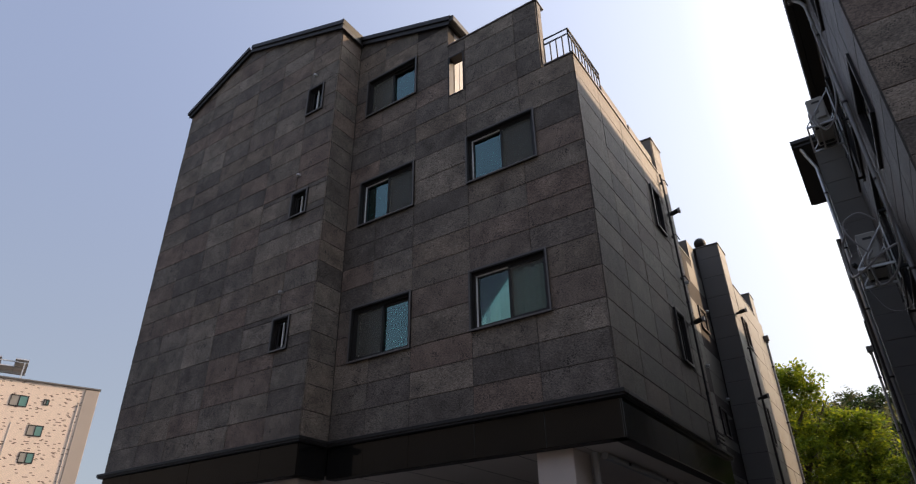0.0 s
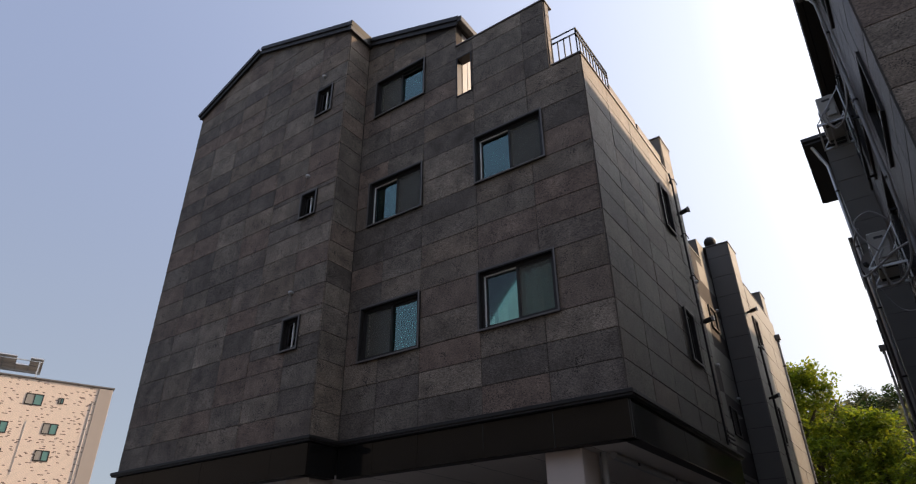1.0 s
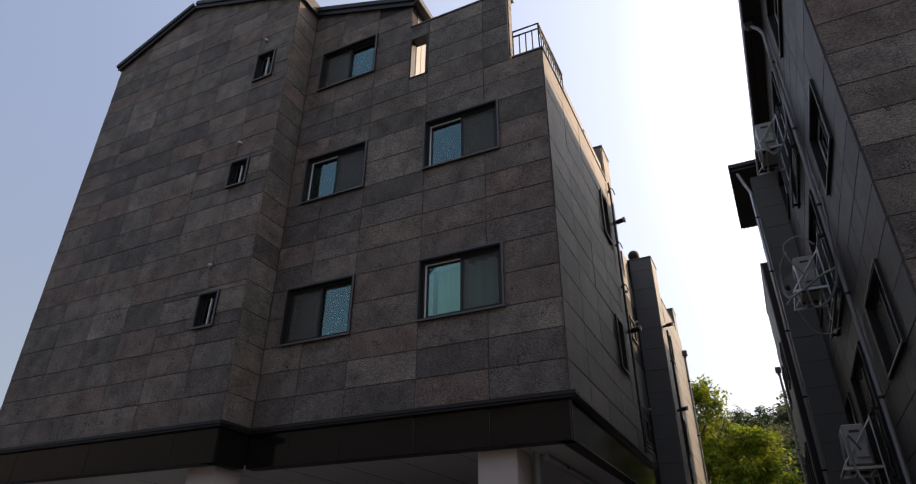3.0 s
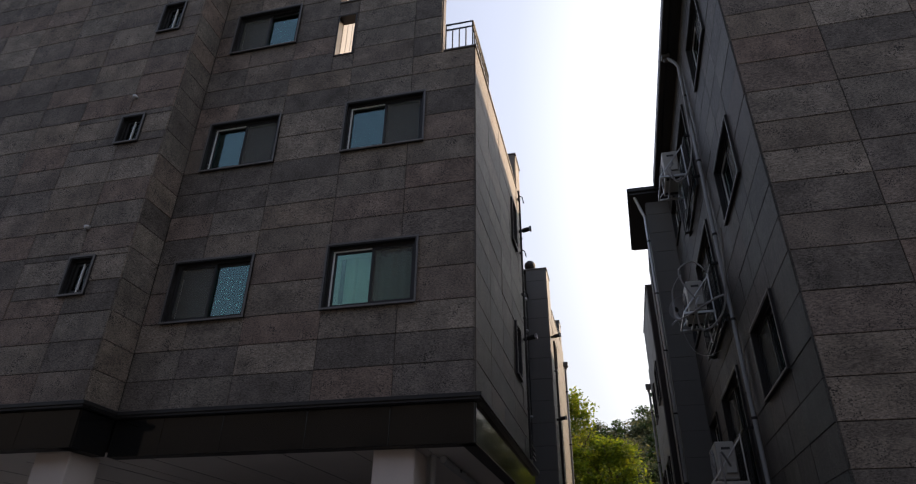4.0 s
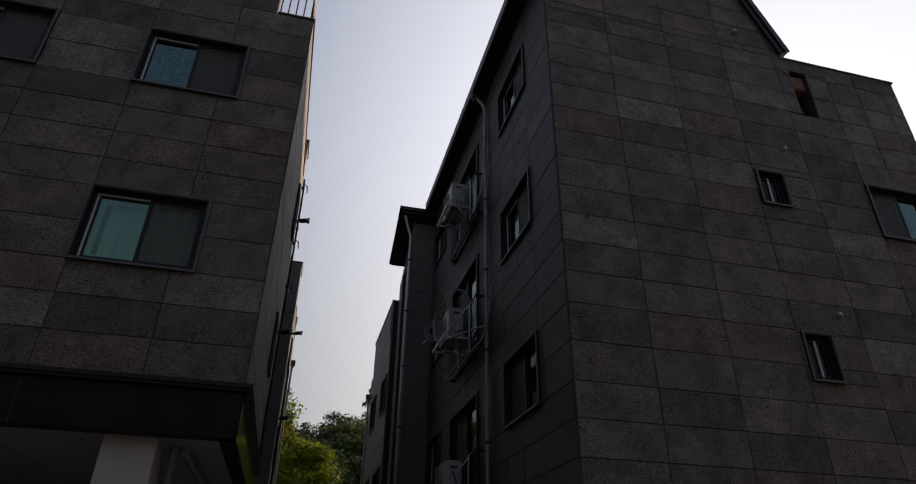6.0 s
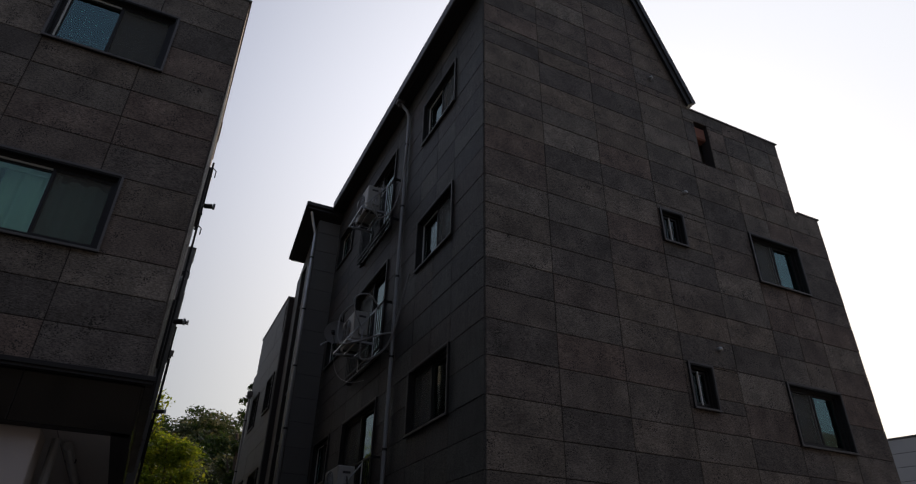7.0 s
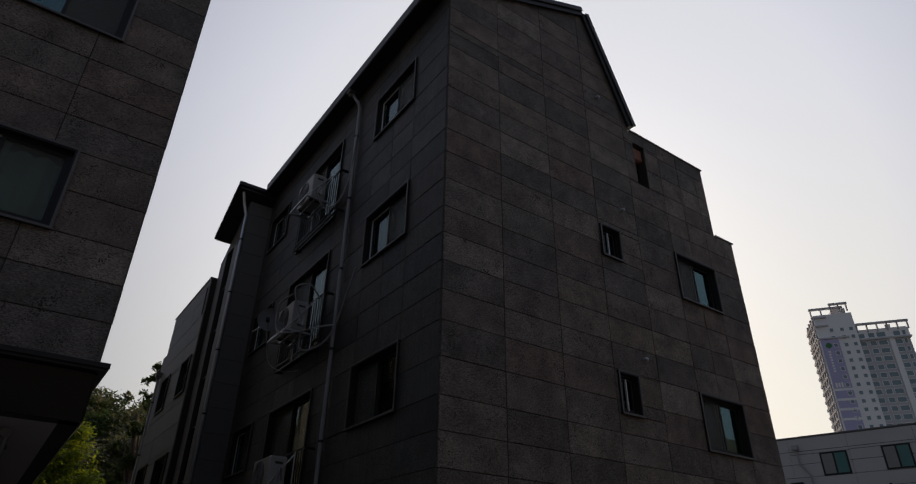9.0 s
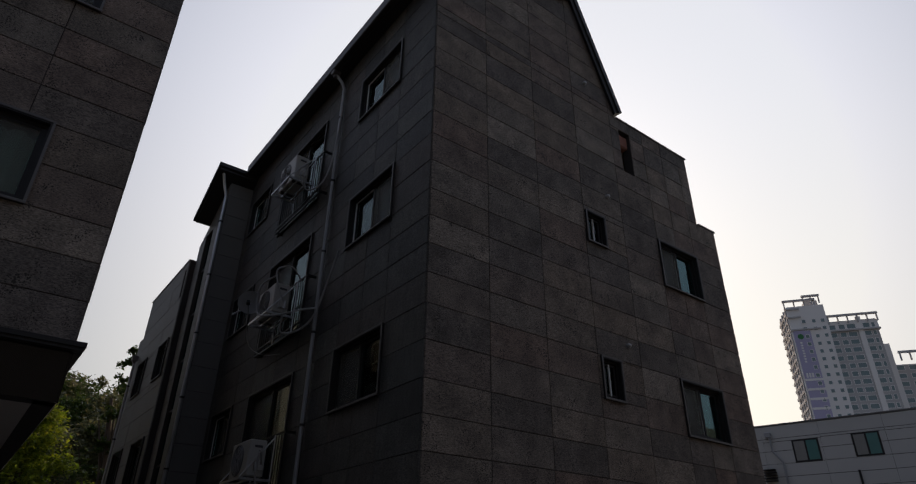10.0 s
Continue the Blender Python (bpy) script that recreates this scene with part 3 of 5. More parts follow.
for x, y in ((-4.39, 8.28), (-9.03, 7.68), (-4.39, 12.6), (-9.3, 12.6), (-13.4, 8.1), (-13.4, 12.6)):
    bm = bmesh.new()
    box(bm, x, x + 0.56, y, y + 0.56, 0, 3.552, 0.012)
    for z in (1.1, 2.2, 3.3):
        box(bm, x - 0.001, x + 0.561, y - 0.001, y + 0.561, z, z + 0.006)
    part("column", bm, CONCRETE, house_a, "pale square concrete column")
block(house_a, "parking_back_wall", -13.5, -3.6, 16.0, 16.2, 0, 3.552, CONCRETE, "pale back wall of the parking floor")

# ---- the neighbouring dark house ----
house_b = thing("apartment_house", "dark basalt-clad gabled apartment house with air conditioners on its alley side", "building")
BY, BX, BR = 7.42, 0.8, 8.75
FRONT_B, SIDE_B = facing("-y", BY), facing("-x", BX)
B_SILL, B_STEP, B_WIN = 4.375, 2.9, 1.04
ROWS_B = [B_SILL - 0.4525 * k for k in range(9, 0, -1)]
for floor_no in range(4):
    z = B_SILL + B_STEP * floor_no
    ROWS_B += [z, z + B_WIN / 2, z + B_WIN] + [z + B_WIN + (B_STEP - B_WIN) / 4 * k for k in (1, 2, 3)]
JOINTS_B = [1.94, 3.09, 4.24, 5.37, 6.45, 7.1, 7.74]
RISE_B, FALL_B = (-0.46, 1.0, 11.85), (2.49, 1.0, 24.93)
HOLE_B = (5.65, 6.0, 9.68, 10.77)
WINDOWS_B = [(6.45, 7.74, 4.385, 5.4), (6.45, 7.74, 7.28, 8.3)]
SMALL_B = [(4.31, 4.785, 4.69, 5.385), (4.28, 4.78, 7.55, 8.195)]
clad_wall(house_b, "front_wall", FRONT_B, BX, BR, 0, 9.26, JOINTS_B, ROWS_B, WINDOWS_B + SMALL_B, [], STONE)
clad_wall(house_b, "upper_wall", FRONT_B, BX, 8.1, 9.26, 11.05, JOINTS_B, ROWS_B, [HOLE_B], [], STONE)
clad_wall(house_b, "gable_wall", FRONT_B, BX, 5.6, 11.05, 14.2, JOINTS_B, ROWS_B, [], [RISE_B, FALL_B], STONE)
SIDE_WIN_B = [(-10.01, -8.5, B_SILL + B_STEP * k, B_SILL + B_STEP * k + B_WIN) for k in range(3)]
TALL_WIN_B = [(-13.68, -11.6, 3.34 + B_STEP * k, 5.41 + B_STEP * k) for k in range(3)]
TINY_WIN_B = [(-15.98, -14.7, 4.4 + 2.87 * k, 5.4 + 2.87 * k) for k in range(3)]
JOINTS_BS = [-15.98, -14.7, -13.68, -12.6, -11.6, -10.8, -10.01, -9.25, -8.5]
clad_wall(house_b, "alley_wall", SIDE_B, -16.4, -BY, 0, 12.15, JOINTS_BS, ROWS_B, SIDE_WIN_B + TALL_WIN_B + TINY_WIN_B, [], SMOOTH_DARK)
for k, (a, b, c, d) in enumerate(WINDOWS_B):
    window(house_b, FRONT_B, a, b, c, d, False)
for a, b, c, d in SMALL_B:
    window(house_b, FRONT_B, a, b, c, d, True, CURTAIN_GREY, "narrow dark-framed bathroom window", False, 1)
for k, (a, b, c, d) in enumerate(SIDE_WIN_B):
    window(house_b, SIDE_B, a, b, c, d, k > 0, CURTAIN_CREAM if k == 0 else CURTAIN_TEAL, glaze=CLEAR_GLASS)
for k, (a, b, c, d) in enumerate(TALL_WIN_B):
    window(house_b, SIDE_B, a, b, c, d, False, CURTAIN_CREAM if k == 0 else CURTAIN_TEAL, "tall dark-framed sliding window behind a guard rail", glaze=CLEAR_GLASS)
for a, b, c, d in TINY_WIN_B:
    window(house_b, SIDE_B, a, b, c, d, True, CURTAIN_GREY)
for u, v in ((5.04, 5.72), (4.96, 8.745), (4.635, 11.48)):
    vent_cap(house_b, FRONT_B, u, v)
block(house_b, "core", 1.2, 8.3, 7.9, 16.4, 0.1, 9.0, MORTAR, "plain masonry body")
block(house_b, "attic_core", 1.2, 5.5, 7.9, 16.4, 9.0, 11.7, MORTAR, "plain masonry body")
block(house_b, "far_wall", 8.5, 8.73, 7.64, 16.4, 0, 9.24, MORTAR, "plain far wall")
block(house_b, "upper_far_wall", 7.86, 8.08, 7.64, 12.0, 9.0, 11.02, MORTAR, "plain upper wall")
block(house_b, "upper_roof", 5.55, 7.85, 7.64, 12.0, 10.75, 10.83, CONCRETE, "flat roof deck")
block(house_b, "niche_back", 5.55, 6.2, 7.8, 7.85, 9.3, 10.745, CONCRETE, "back of the slit niche")
block(house_b, "niche_lintel", 5.66, 6.02, 7.5, 7.79, 10.42, 10.74, BRICK_RED, "rough exposed brick at the head of the slit", 0.03)
block(house_b, "rear_parapet", 8.1, 8.25, 9.6, 12.0, 9.0, 10.2, MORTAR, "rear terrace parapet")
roof_slope(house_b, 0.54, 12.1, 4.435, 13.892, BY - 0.06, 16.6)
roof_slope(house_b, 4.435, 13.892, 5.55, 11.115, BY - 0.06, 12.0, 0.15)
coping(house_b, 5.6, 8.12, BY - 0.02, BY + 0.24, 11.052)
coping(house_b, 8.125, BR + 0.02, BY - 0.02, BY + 0.24, 9.262)
bm = bmesh.new()
box(bm, 0.44, 0.58, BY - 0.1, 16.03, 12.06, 12.32, 0.02)
g = part("gutter", bm, ROOF_METAL, house_b, "black box gutter along the eave")
block(house_b, "eave_soffit", 0.58, BX - 0.003, BY - 0.04, 16.4, 12.08, 12.12, ROOF_METAL, "dark eave soffit")

# rear stair bay of that house
BAYX, BAYY = 0.16, 16.35
ROWS_BAY = [0.6 * k for k in range(1, 21)]
clad_wall(house_b, "bay_front", facing("-y", BAYY), BAYX, 0.98, 0, 11.85, [], ROWS_BAY, [], [], SIDING, 0.15, 0.004)
STRIP_B = (-17.75, -17.15, 0.6, 10.7)
clad_wall(house_b, "bay_side", facing("-x", BAYX), -18.3, -BAYY, 0, 11.85, [], ROWS_BAY, [STRIP_B], [(-0.62, 1.0, 21.93)], SIDING, 0.15, 0.004)
block(house_b, "bay_core", 0.5, 6.0, 16.6, 18.25, 0, 10.9, MORTAR, "plain masonry body")
bm = bmesh.new()
box(bm, STRIP_B[0], STRIP_B[1], 0.1, 0.106, STRIP_B[2], STRIP_B[3])
strip = part("stair_window", bm, GLASS, house_b, "tall narrow stair window strip", facing("-x", BAYX))
for k in range(9):
    bm = bmesh.new()
    z = 0.6 + k * 1.28
    box(bm, STRIP_B[0], STRIP_B[1], 0.07, 0.098, z, z + 0.05)
    part("transom", bm, DARK_METAL, strip)
bm = bmesh.new()
prism(bm, [(16.1, 11.96), (17.66, 11.0), (17.66, 11.08), (16.1, 12.04)], -1.6, 0.24)
part("bay_roof", bm, ROOF_METAL, house_b, "dark metal bay roof falling to the rear", facing("+x", 0.0))
bm = bmesh.new()
prism(bm, [(16.04, 12.05), (17.7, 11.04), (17.7, 11.14), (16.04, 12.15)], -1.6, 0.3)
part("bay_roof_edge", bm, ROOF_METAL, house_b, "folded eave edge", facing("+x", 0.0))

# ---- rear houses along the alley ----
house_c = thing("apartment_house", "grey rendered rear apartment house lit by low sun", "building")
CX, CR, CF = -2.86, -3.5, 17.45
clad_wall(house_c, "recess_wall", facing("+x", CR), 13.32, CF, 0, 9.8, [14.8, 16.0], ROWS_BAY, [(16.2, 16.8, 7.75, 8.35), (16.15, 16.7, 5.05, 5.7)], [], SIDING)
clad_wall(house_c, "bay_front", facing("-y", CF), CR, CX, 0, 10.58, [], ROWS_BAY, [], [], SIDING)
clad_wall(house_c, "bay_side", facing("+x", CX), CF, 18.35, 0, 10.58, [], ROWS_BAY, [], [], SIDING)
SIDE_WIN_C = [(18.42, 18.92, 7.78, 8.62), (18.5, 18.85, 5.15, 6.13)]
clad_wall(house_c, "side_wall", facing("+x", CX + 0.003), 18.35, 22.2, 0, 9.6, [19.6, 20.9], ROWS_BAY, SIDE_WIN_C, [], SIDING)
for a, b, c, d in SIDE_WIN_C:
    window(house_c, facing("+x", CX + 0.003), a, b, c, d, True, CURTAIN_GREY, "narrow dark side window", False, 1)
for a, b, c, d in ((16.2, 16.8, 7.75, 8.35), (16.15, 16.7, 5.05, 5.7)):
    window(house_c, facing("+x", CR), a, b, c, d, True, CURTAIN_GREY, "small dark window in the recess", False, 1)
block(house_c, "core", -9.0, -4.1, 13.7, 22.1, 0, 9.3, MORTAR, "plain masonry body")
block(house_c, "bay_core", CR + 0.01, CX - 0.45, CF + 0.25, 22.1, 0, 9.3, MORTAR, "plain masonry body")
block(house_c, "bay_top", -4.2, CX - 0.24, CF + 0.24, 18.34, 9.31, 10.56, MORTAR, "bay top")
coping(house_c, -4.2, CX + 0.02, CF - 0.02, 18.37, 10.582)
coping(house_c, CX - 0.24, CX + 0.02, 18.38, 21.15, 9.602)
coping(house_c, CR - 0.24, CR + 0.02, 13.32, 16.55, 9.802)
block(house_c, "chimney_block", -3.5, CX + 0.001, 21.17, 21.8, 9.61, 10.38, SIDING, "rendered stair head block")
coping(house_c, -3.52, CX + 0.02, 21.15, 21.82, 10.382)

house_d = thing("apartment_house", "plain grey rendered rear apartment house with dark windows", "building")
WIN_D = [(-19.48, -18.55, 6.84, 7.86), (-21.75, -20.8, 6.82, 7.88), (-19.9, -18.65, 3.9, 5.26), (-22.1, -21.0, 3.9, 5.3), (-18.62, -18.45, 9.05, 9.92)]
clad_wall(house_d, "alley_wall", facing("-x", 0.0), -22.3, -18.32, 0, 10.13, [-21.0, -19.6], ROWS_BAY, WIN_D, [], SIDING)
block(house_d, "core", 0.45, 6.0, 18.4, 22.2, 0, 10.0, MORTAR, "plain masonry body")
for a, b, c, d in WIN_D[:4]:
    window(house_d, facing("-x", 0.0), a, b, c, d, True, CURTAIN_GREY, "dark alley-side window", False)
# added block past the house end, so its shadow reaches further along house C
block(house_d, "rear_wall", 0.002, 6.0, 22.31, 22.75, 0, 8.9, SIDING, "plain wall end added to lengthen the shadow across the alley")
coping(house_d, -0.02, 0.3, 18.33, 22.32, 10.132)
bm = bmesh.new()
bmesh.ops.create_uvsphere(bm, u_segments=16, v_segments=10, radius=0.17, matrix=Matrix.Translation((-3.35, 17.62, 10.8)))
bmesh.ops.create_cone(bm, cap_ends=True, segments=14, radius1=0.1, radius2=0.1, depth=0.2, matrix=Matrix.Translation((-3.35, 17.62, 10.68)))
part("roof_vent", bm, DARK_METAL, house_c, "dark round roof ventilator")
block(house_c, "recess_parapet_block", -4.3, CR + 0.001, 16.56, 17.2, 9.3, 10.5, SIDING, "small rendered roof block")


for m, u, v in ((facing("+x", CR), 17.1, 8.5), (facing("+x", CR), 15.77, 6.62), (facing("+x", CR), 17.25, 6.13), (SIDE_A, 13.1, 7.66)):
    vent_cap(house_c if u > 13.5 else house_a, m, u, v)


# ---- fittings on the houses ----
def downpipe(house, points, r=0.04, mat=None, label="grey downpipe", brackets=True):
    bm = bmesh.new()
    tube(bm, points, r, 10)
    p = part("downpipe", bm, mat or GREY_PIPE, house, label)
    if brackets:
        a, b = Vector(points[-2]), Vector(points[-1])
        n = max(2, int((b - a).length / 1.5))
        for k in range(n):
            q = a.lerp(b, (k + 0.5) / n)
            bm = bmesh.new()
            tube(bm, [q + Vector((0, 0, -0.02)), q + Vector((0, 0, 0.02))], r + 0.012, 10)
            part("pipe_clip", bm, DARK_METAL, p)
    return p


def hopper(house, x, y, z):
    bm = bmesh.new()
    box(bm, x - 0.085, x + 0.085, y - 0.08, y + 0.08, z, z + 0.17, 0.012)
    box(bm, x - 0.045, x + 0.045, y - 0.04, y + 0.04, z - 0.08, z, 0.01)
    part("rain_hopper", bm, TRIM_METAL, house, "square metal rain hopper")


downpipe(house_b, [(0.55, 10.95, 12.12), (0.57, 10.94, 11.98), (0.68, 10.87, 11.78), (0.735, 10.84, 11.6), (0.735, 10.83, 0.3)], 0.034, GREY_PIPE, "thin grey downpipe with dark clips")
hopper(house_b, 0.54, 10.95, 11.98)
downpipe(house_b, [(-0.12, 16.2, 11.95), (0.0, 16.28, 11.6), (0.1, 16.3, 11.3), (0.1, 16.3, 0.3)], 0.042, STEEL, "shiny grey corner downpipe")
downpipe(house_d, [(-0.1, 22.2, 8.1), (-0.1, 22.2, 0.2)], 0.036)
hopper(house_d, -0.11, 22.2, 8.1)
downpipe(house_a, [(-2.95, 12.6, 10.2), (-2.94, 12.65, 9.9), (-2.94, 12.75, 4.2)], 0.022, DARK_METAL, "thin dark cable pipe")
downpipe(house_c, [(CX + 0.06, 21.9, 8.95), (CX + 0.06, 21.9, 0.2)], 0.036)
hopper(house_c, CX + 0.07, 21.9, 8.95)
downpipe(house_c, [(CX + 0.004, 18.12, 7.62), (CX + 0.06, 18.12, 7.6), (CX + 0.06, 18.14, 7.5), (CX + 0.06, 18.2, 0.4)], 0.03, DARK_METAL, "thin dark pipe")
downpipe(house_c, [(CR + 0.05, 14.2, 9.6), (CR + 0.05, 14.2, 0.4)], 0.035, DARK_METAL, "thin dark pipe")
for k in range(3):
    bm = bmesh.new()
    tube(bm, [(-2.93, 12.8, 4.28 + 0.09 * k), (-2.93, 13.3, 4.28 + 0.09 * k)], 0.022, 8)
    part("conduit", bm, DARK_METAL, house_a, "dark horizontal conduit")
for y, z in ((12.66, 10.0), (12.69, 8.6), (12.71, 7.6)):
    bm = bmesh.new()
    box(bm, -2.99, -2.92, y - 0.03, y + 0.035, z - 0.025, z + 0.03, 0.005)
    tube(bm, [(-2.93, y - 0.12, z + 0.02), (-2.86, y - 0.12, z - 0.03), (-2.86, y + 0.1, z - 0.05)], 0.012, 6)
    part("cable_clamp", bm, DARK_METAL, house_a, "dark cable clamp box")


downpipe(house_a, [(-3.72, 8.75, 3.55), (-3.72, 8.75, 0.1)], 0.045, GREY_PIPE, "grey drain pipe beside the column")
downpipe(house_a, [(-3.6, 8.8, 3.5), (-3.6, 15.5, 3.42)], 0.05, GREY_PIPE, "grey drain pipe under the parking ceiling")
for k in range(2):
    bm = bmesh.new()
    tube(bm, [(CR + 0.05, 13.5, 3.9 + 0.12 * k), (CR + 0.05, CF - 0.08, 3.9 + 0.12 * k), (CX + 0.05, CF - 0.06, 3.9 + 0.12 * k), (CX + 0.05, 18.1, 3.9 + 0.12 * k)], 0.025, 8)
    part("conduit", bm, DARK_METAL, house_c, "dark horizontal conduit")


def wall_lamp(house, x, y, z):
    """A horizontal arm with a slim flood lamp at its end."""
    bm = bmesh.new()
    tube(bm, [(x, y, z), (x + 0.09, y - 0.01, z + 0.014)], 0.034, 10)
    lamp = part("wall_lamp", bm, DARK_METAL, house, "dark wall-mounted flood lamp on a short arm")
    bm = bmesh.new()
    tube(bm, [(x + 0.09, y - 0.01, z + 0.014), (x + 0.24, y - 0.025, z + 0.038)], 0.052, 12)
    part("lamp_head", bm, DARK_METAL, lamp)
    bm = bmesh.new()
    box(bm, x + 0.242, x + 0.29, y - 0.075, y + 0.03, z - 0.01, z + 0.09, 0.008)
    part("lamp_visor", bm, GREY_PIPE, lamp, "grey lamp visor")


wall_lamp(house_a, AX, 12.78, 9.2)
wall_lamp(house_a, AX, 12.84, 6.63)
wall_lamp(house_c, CX, 17.82, 8.53)
wall_lamp(house_c, CX, 17.86, 6.17)

# guard rails in front of the tall alley windows
for k in range(3):
    z0 = 3.22 + 2.9 * k
    bm = bmesh.new()
    for z in (z0, z0 + 0.12, z0 + 1.05):
        box(bm, 0.62, 0.65, 11.18, 13.42, z, z + 0.03)
    rail = part("guard_rail", bm, BLACK_RAIL, house_b, "black steel window guard rail")
    for j in range(20):
        y = 11.25 + j * 0.112
        bm = bmesh.new()
        box(bm, 0.627, 0.643, y - 0.008, y + 0.008, z0 + 0.03, z0 + 1.05)
        part("baluster", bm, BLACK_RAIL, rail)
    for y in (11.2, 13.42):
        for z in (z0 + 0.06, z0 + 1.06):
            bm = bmesh.new()
            box(bm, 0.62, BX - 0.002, y - 0.02, y + 0.02, z - 0.02, z + 0.02)
            part("fixing", bm, BLACK_RAIL, rail)


def air_conditioner(x, y, z, label):
    """An outdoor unit on a steel shelf: casing, round fan grille, side vents and service cover."""
    ac = thing("air_conditioner", label, "air conditioner", pose(x, y, z), "outdoor units on the alley wall")
    d, w, h = 0.3, 0.8, 0.62
    bm = bmesh.new()
    box(bm, 0, d, 0, w, 0.03, h, 0.018)
    part("casing", bm, AC_WHITE, ac, "ivory painted steel casing")
    bm = bmesh.new()
    for k in range(6):
        r = 0.05 + 0.04 * k
        pts = [(-0.012, w * 0.6 + r * math.cos(a), h * 0.52 + r * math.sin(a)) for a in (2 * math.pi * i / 24 for i in range(25))]
        tube(bm, pts, 0.005, 5)
    for k in range(8):
        a = 2 * math.pi * k / 8
        tube(bm, [(-0.014, w * 0.6 + 0.05 * math.cos(a), h * 0.52 + 0.05 * math.sin(a)), (-0.012, w * 0.6 + 0.255 * math.cos(a), h * 0.52 + 0.255 * math.sin(a))], 0.005, 5)
    part("fan_grille", bm, GREY_PIPE, ac, "round wire fan grille")
    bm = bmesh.new()
    bmesh.ops.create_cone(bm, cap_ends=True, segments=28, radius1=0.262, radius2=0.262, depth=0.012, matrix=Matrix.Translation((-0.001, w * 0.6, h * 0.52)) @ Matrix.Rotation(radians(90), 4, "Y"))
    part("fan_recess", bm, DARK_GRILLE, ac, "dark fan opening")
    bm = bmesh.new()
    box(bm, d * 0.3, d * 0.75, -0.006, 0.002, h - 0.13, h - 0.09)
    part("hand_grip", bm, DARK_GRILLE, ac, "dark recessed grip")
    bm = bmesh.new()
    box(bm, d * 0.35, d * 0.9, -0.05, 0.0, 0.12, 0.3, 0.01)
    part("valve_cover", bm, AC_WHITE, ac)
    for yy in (0.1, w - 0.14):
        bm = bmesh.new()
        box(bm, 0.02, d - 0.02, yy, yy + 0.05, 0.0, 0.03)
        part("foot", bm, DARK_METAL, ac)
    return ac


def ac_shelf(y0, y1, z, outer=0.08):
    """Angle-iron shelf hung from the rail, with slanting straps."""
    bm = bmesh.new()
    for y in (y0, y1):
        box(bm, outer, 0.62, y - 0.015, y + 0.015, z - 0.04, z)
    for x in (outer, 0.28, 0.5):
        box(bm, x, x + 0.03, y0 + 0.016, y1 - 0.016, z - 0.035, z - 0.004)
    shelf = thing("bracket_shelf", "galvanised angle-iron shelf under an outdoor unit", "bracket", pose(0, 0, 0), "shelves on the alley wall")
    part("shelf_frame", bm, STEEL, shelf)
    for y in (y0, y1):
        bm = bmesh.new()
        tube(bm, [(outer + 0.01, y, z), (0.605, y, z + 0.68)], 0.012, 6)
        part("strap", bm, STEEL, shelf, "slanting steel strap")
        bm = bmesh.new()
        tube(bm, [(0.605, y, z - 0.3), (0.605, y, z + 0.72)], 0.012, 6)
        part("hanger", bm, STEEL, shelf)
    return shelf


def loop_cable(points, r=0.014, label="grey insulated refrigerant line looped by an outdoor unit"):
    """A sagging cable smoothed through its points."""
    pts = [Vector(p) for p in points]
    out = []
    for i in range(len(pts) - 1):
        p0, p1, p2, p3 = pts[max(i - 1, 0)], pts[i], pts[i + 1], pts[min(i + 2, len(pts) - 1)]
        for k in range(8):
            t = k / 8
            out.append(0.5 * ((2 * p1) + (p2 - p0) * t + (2 * p0 - 5 * p1 + 4 * p2 - p3) * t * t + (3 * p1 - p0 - 3 * p2 + p3) * t ** 3))
    out.append(pts[-1])
    bm = bmesh.new()
    tube(bm, out, r, 7)
    return tagged(part("cable", bm, RUBBER), label, "cable", "cables on the alley wall")


for k, z in enumerate((3.55, 6.44, 9.42)):
    air_conditioner(0.2, 11.6, z + 0.002, "ivory air-conditioner outdoor unit on a steel shelf by the guard rail")
    ac_shelf(11.56, 12.44, z)
loop_cable([(0.35, 11.38, 6.62), (0.25, 11.15, 6.35), (0.3, 11.3, 6.0), (0.5, 11.0, 5.98), (0.66, 10.72, 6.25), (0.7, 10.35, 6.9), (0.7, 10.1, 7.28)], 0.018)
loop_cable([(0.12, 11.4, 7.1), (-0.02, 11.8, 6.95), (-0.03, 11.7, 6.4), (0.15, 11.2, 6.25), (0.45, 10.8, 6.3), (0.66, 10.7, 6.35)], 0.018)
loop_cable([(0.3, 11.36, 6.6), (0.12, 11.3, 6.9), (0.1, 11.35, 7.2), (0.35, 11.3, 7.3), (0.55, 11.3, 7.1)], 0.014)
loop_cable([(0.35, 11.36, 9.55), (0.25, 11.15, 9.3), (0.35, 11.2, 9.0), (0.55, 11.0, 9.1), (0.68, 10.9, 9.6), (0.7, 10.78, 10.4), (0.7, 10.72, 11.0)], 0.016)
loop_cable([(0.35, 11.36, 9.6), (0.2, 11.25, 9.35), (0.3, 11.25, 9.1), (0.45, 11.3, 9.15)], 0.014)
loop_cable([(0.35, 11.36, 3.75), (0.2, 11.1, 3.9), (0.22, 11.15, 3.4), (0.45, 11.0, 3.0), (0.69, 10.8, 2.9)], 0.018)
loop_cable([(0.1, 12.7, 6.7), (0.3, 12.9, 6.2), (0.5, 12.6, 5.95), (0.69, 12.2, 5.9)], 0.007, "thin drooping dark aerial cable")
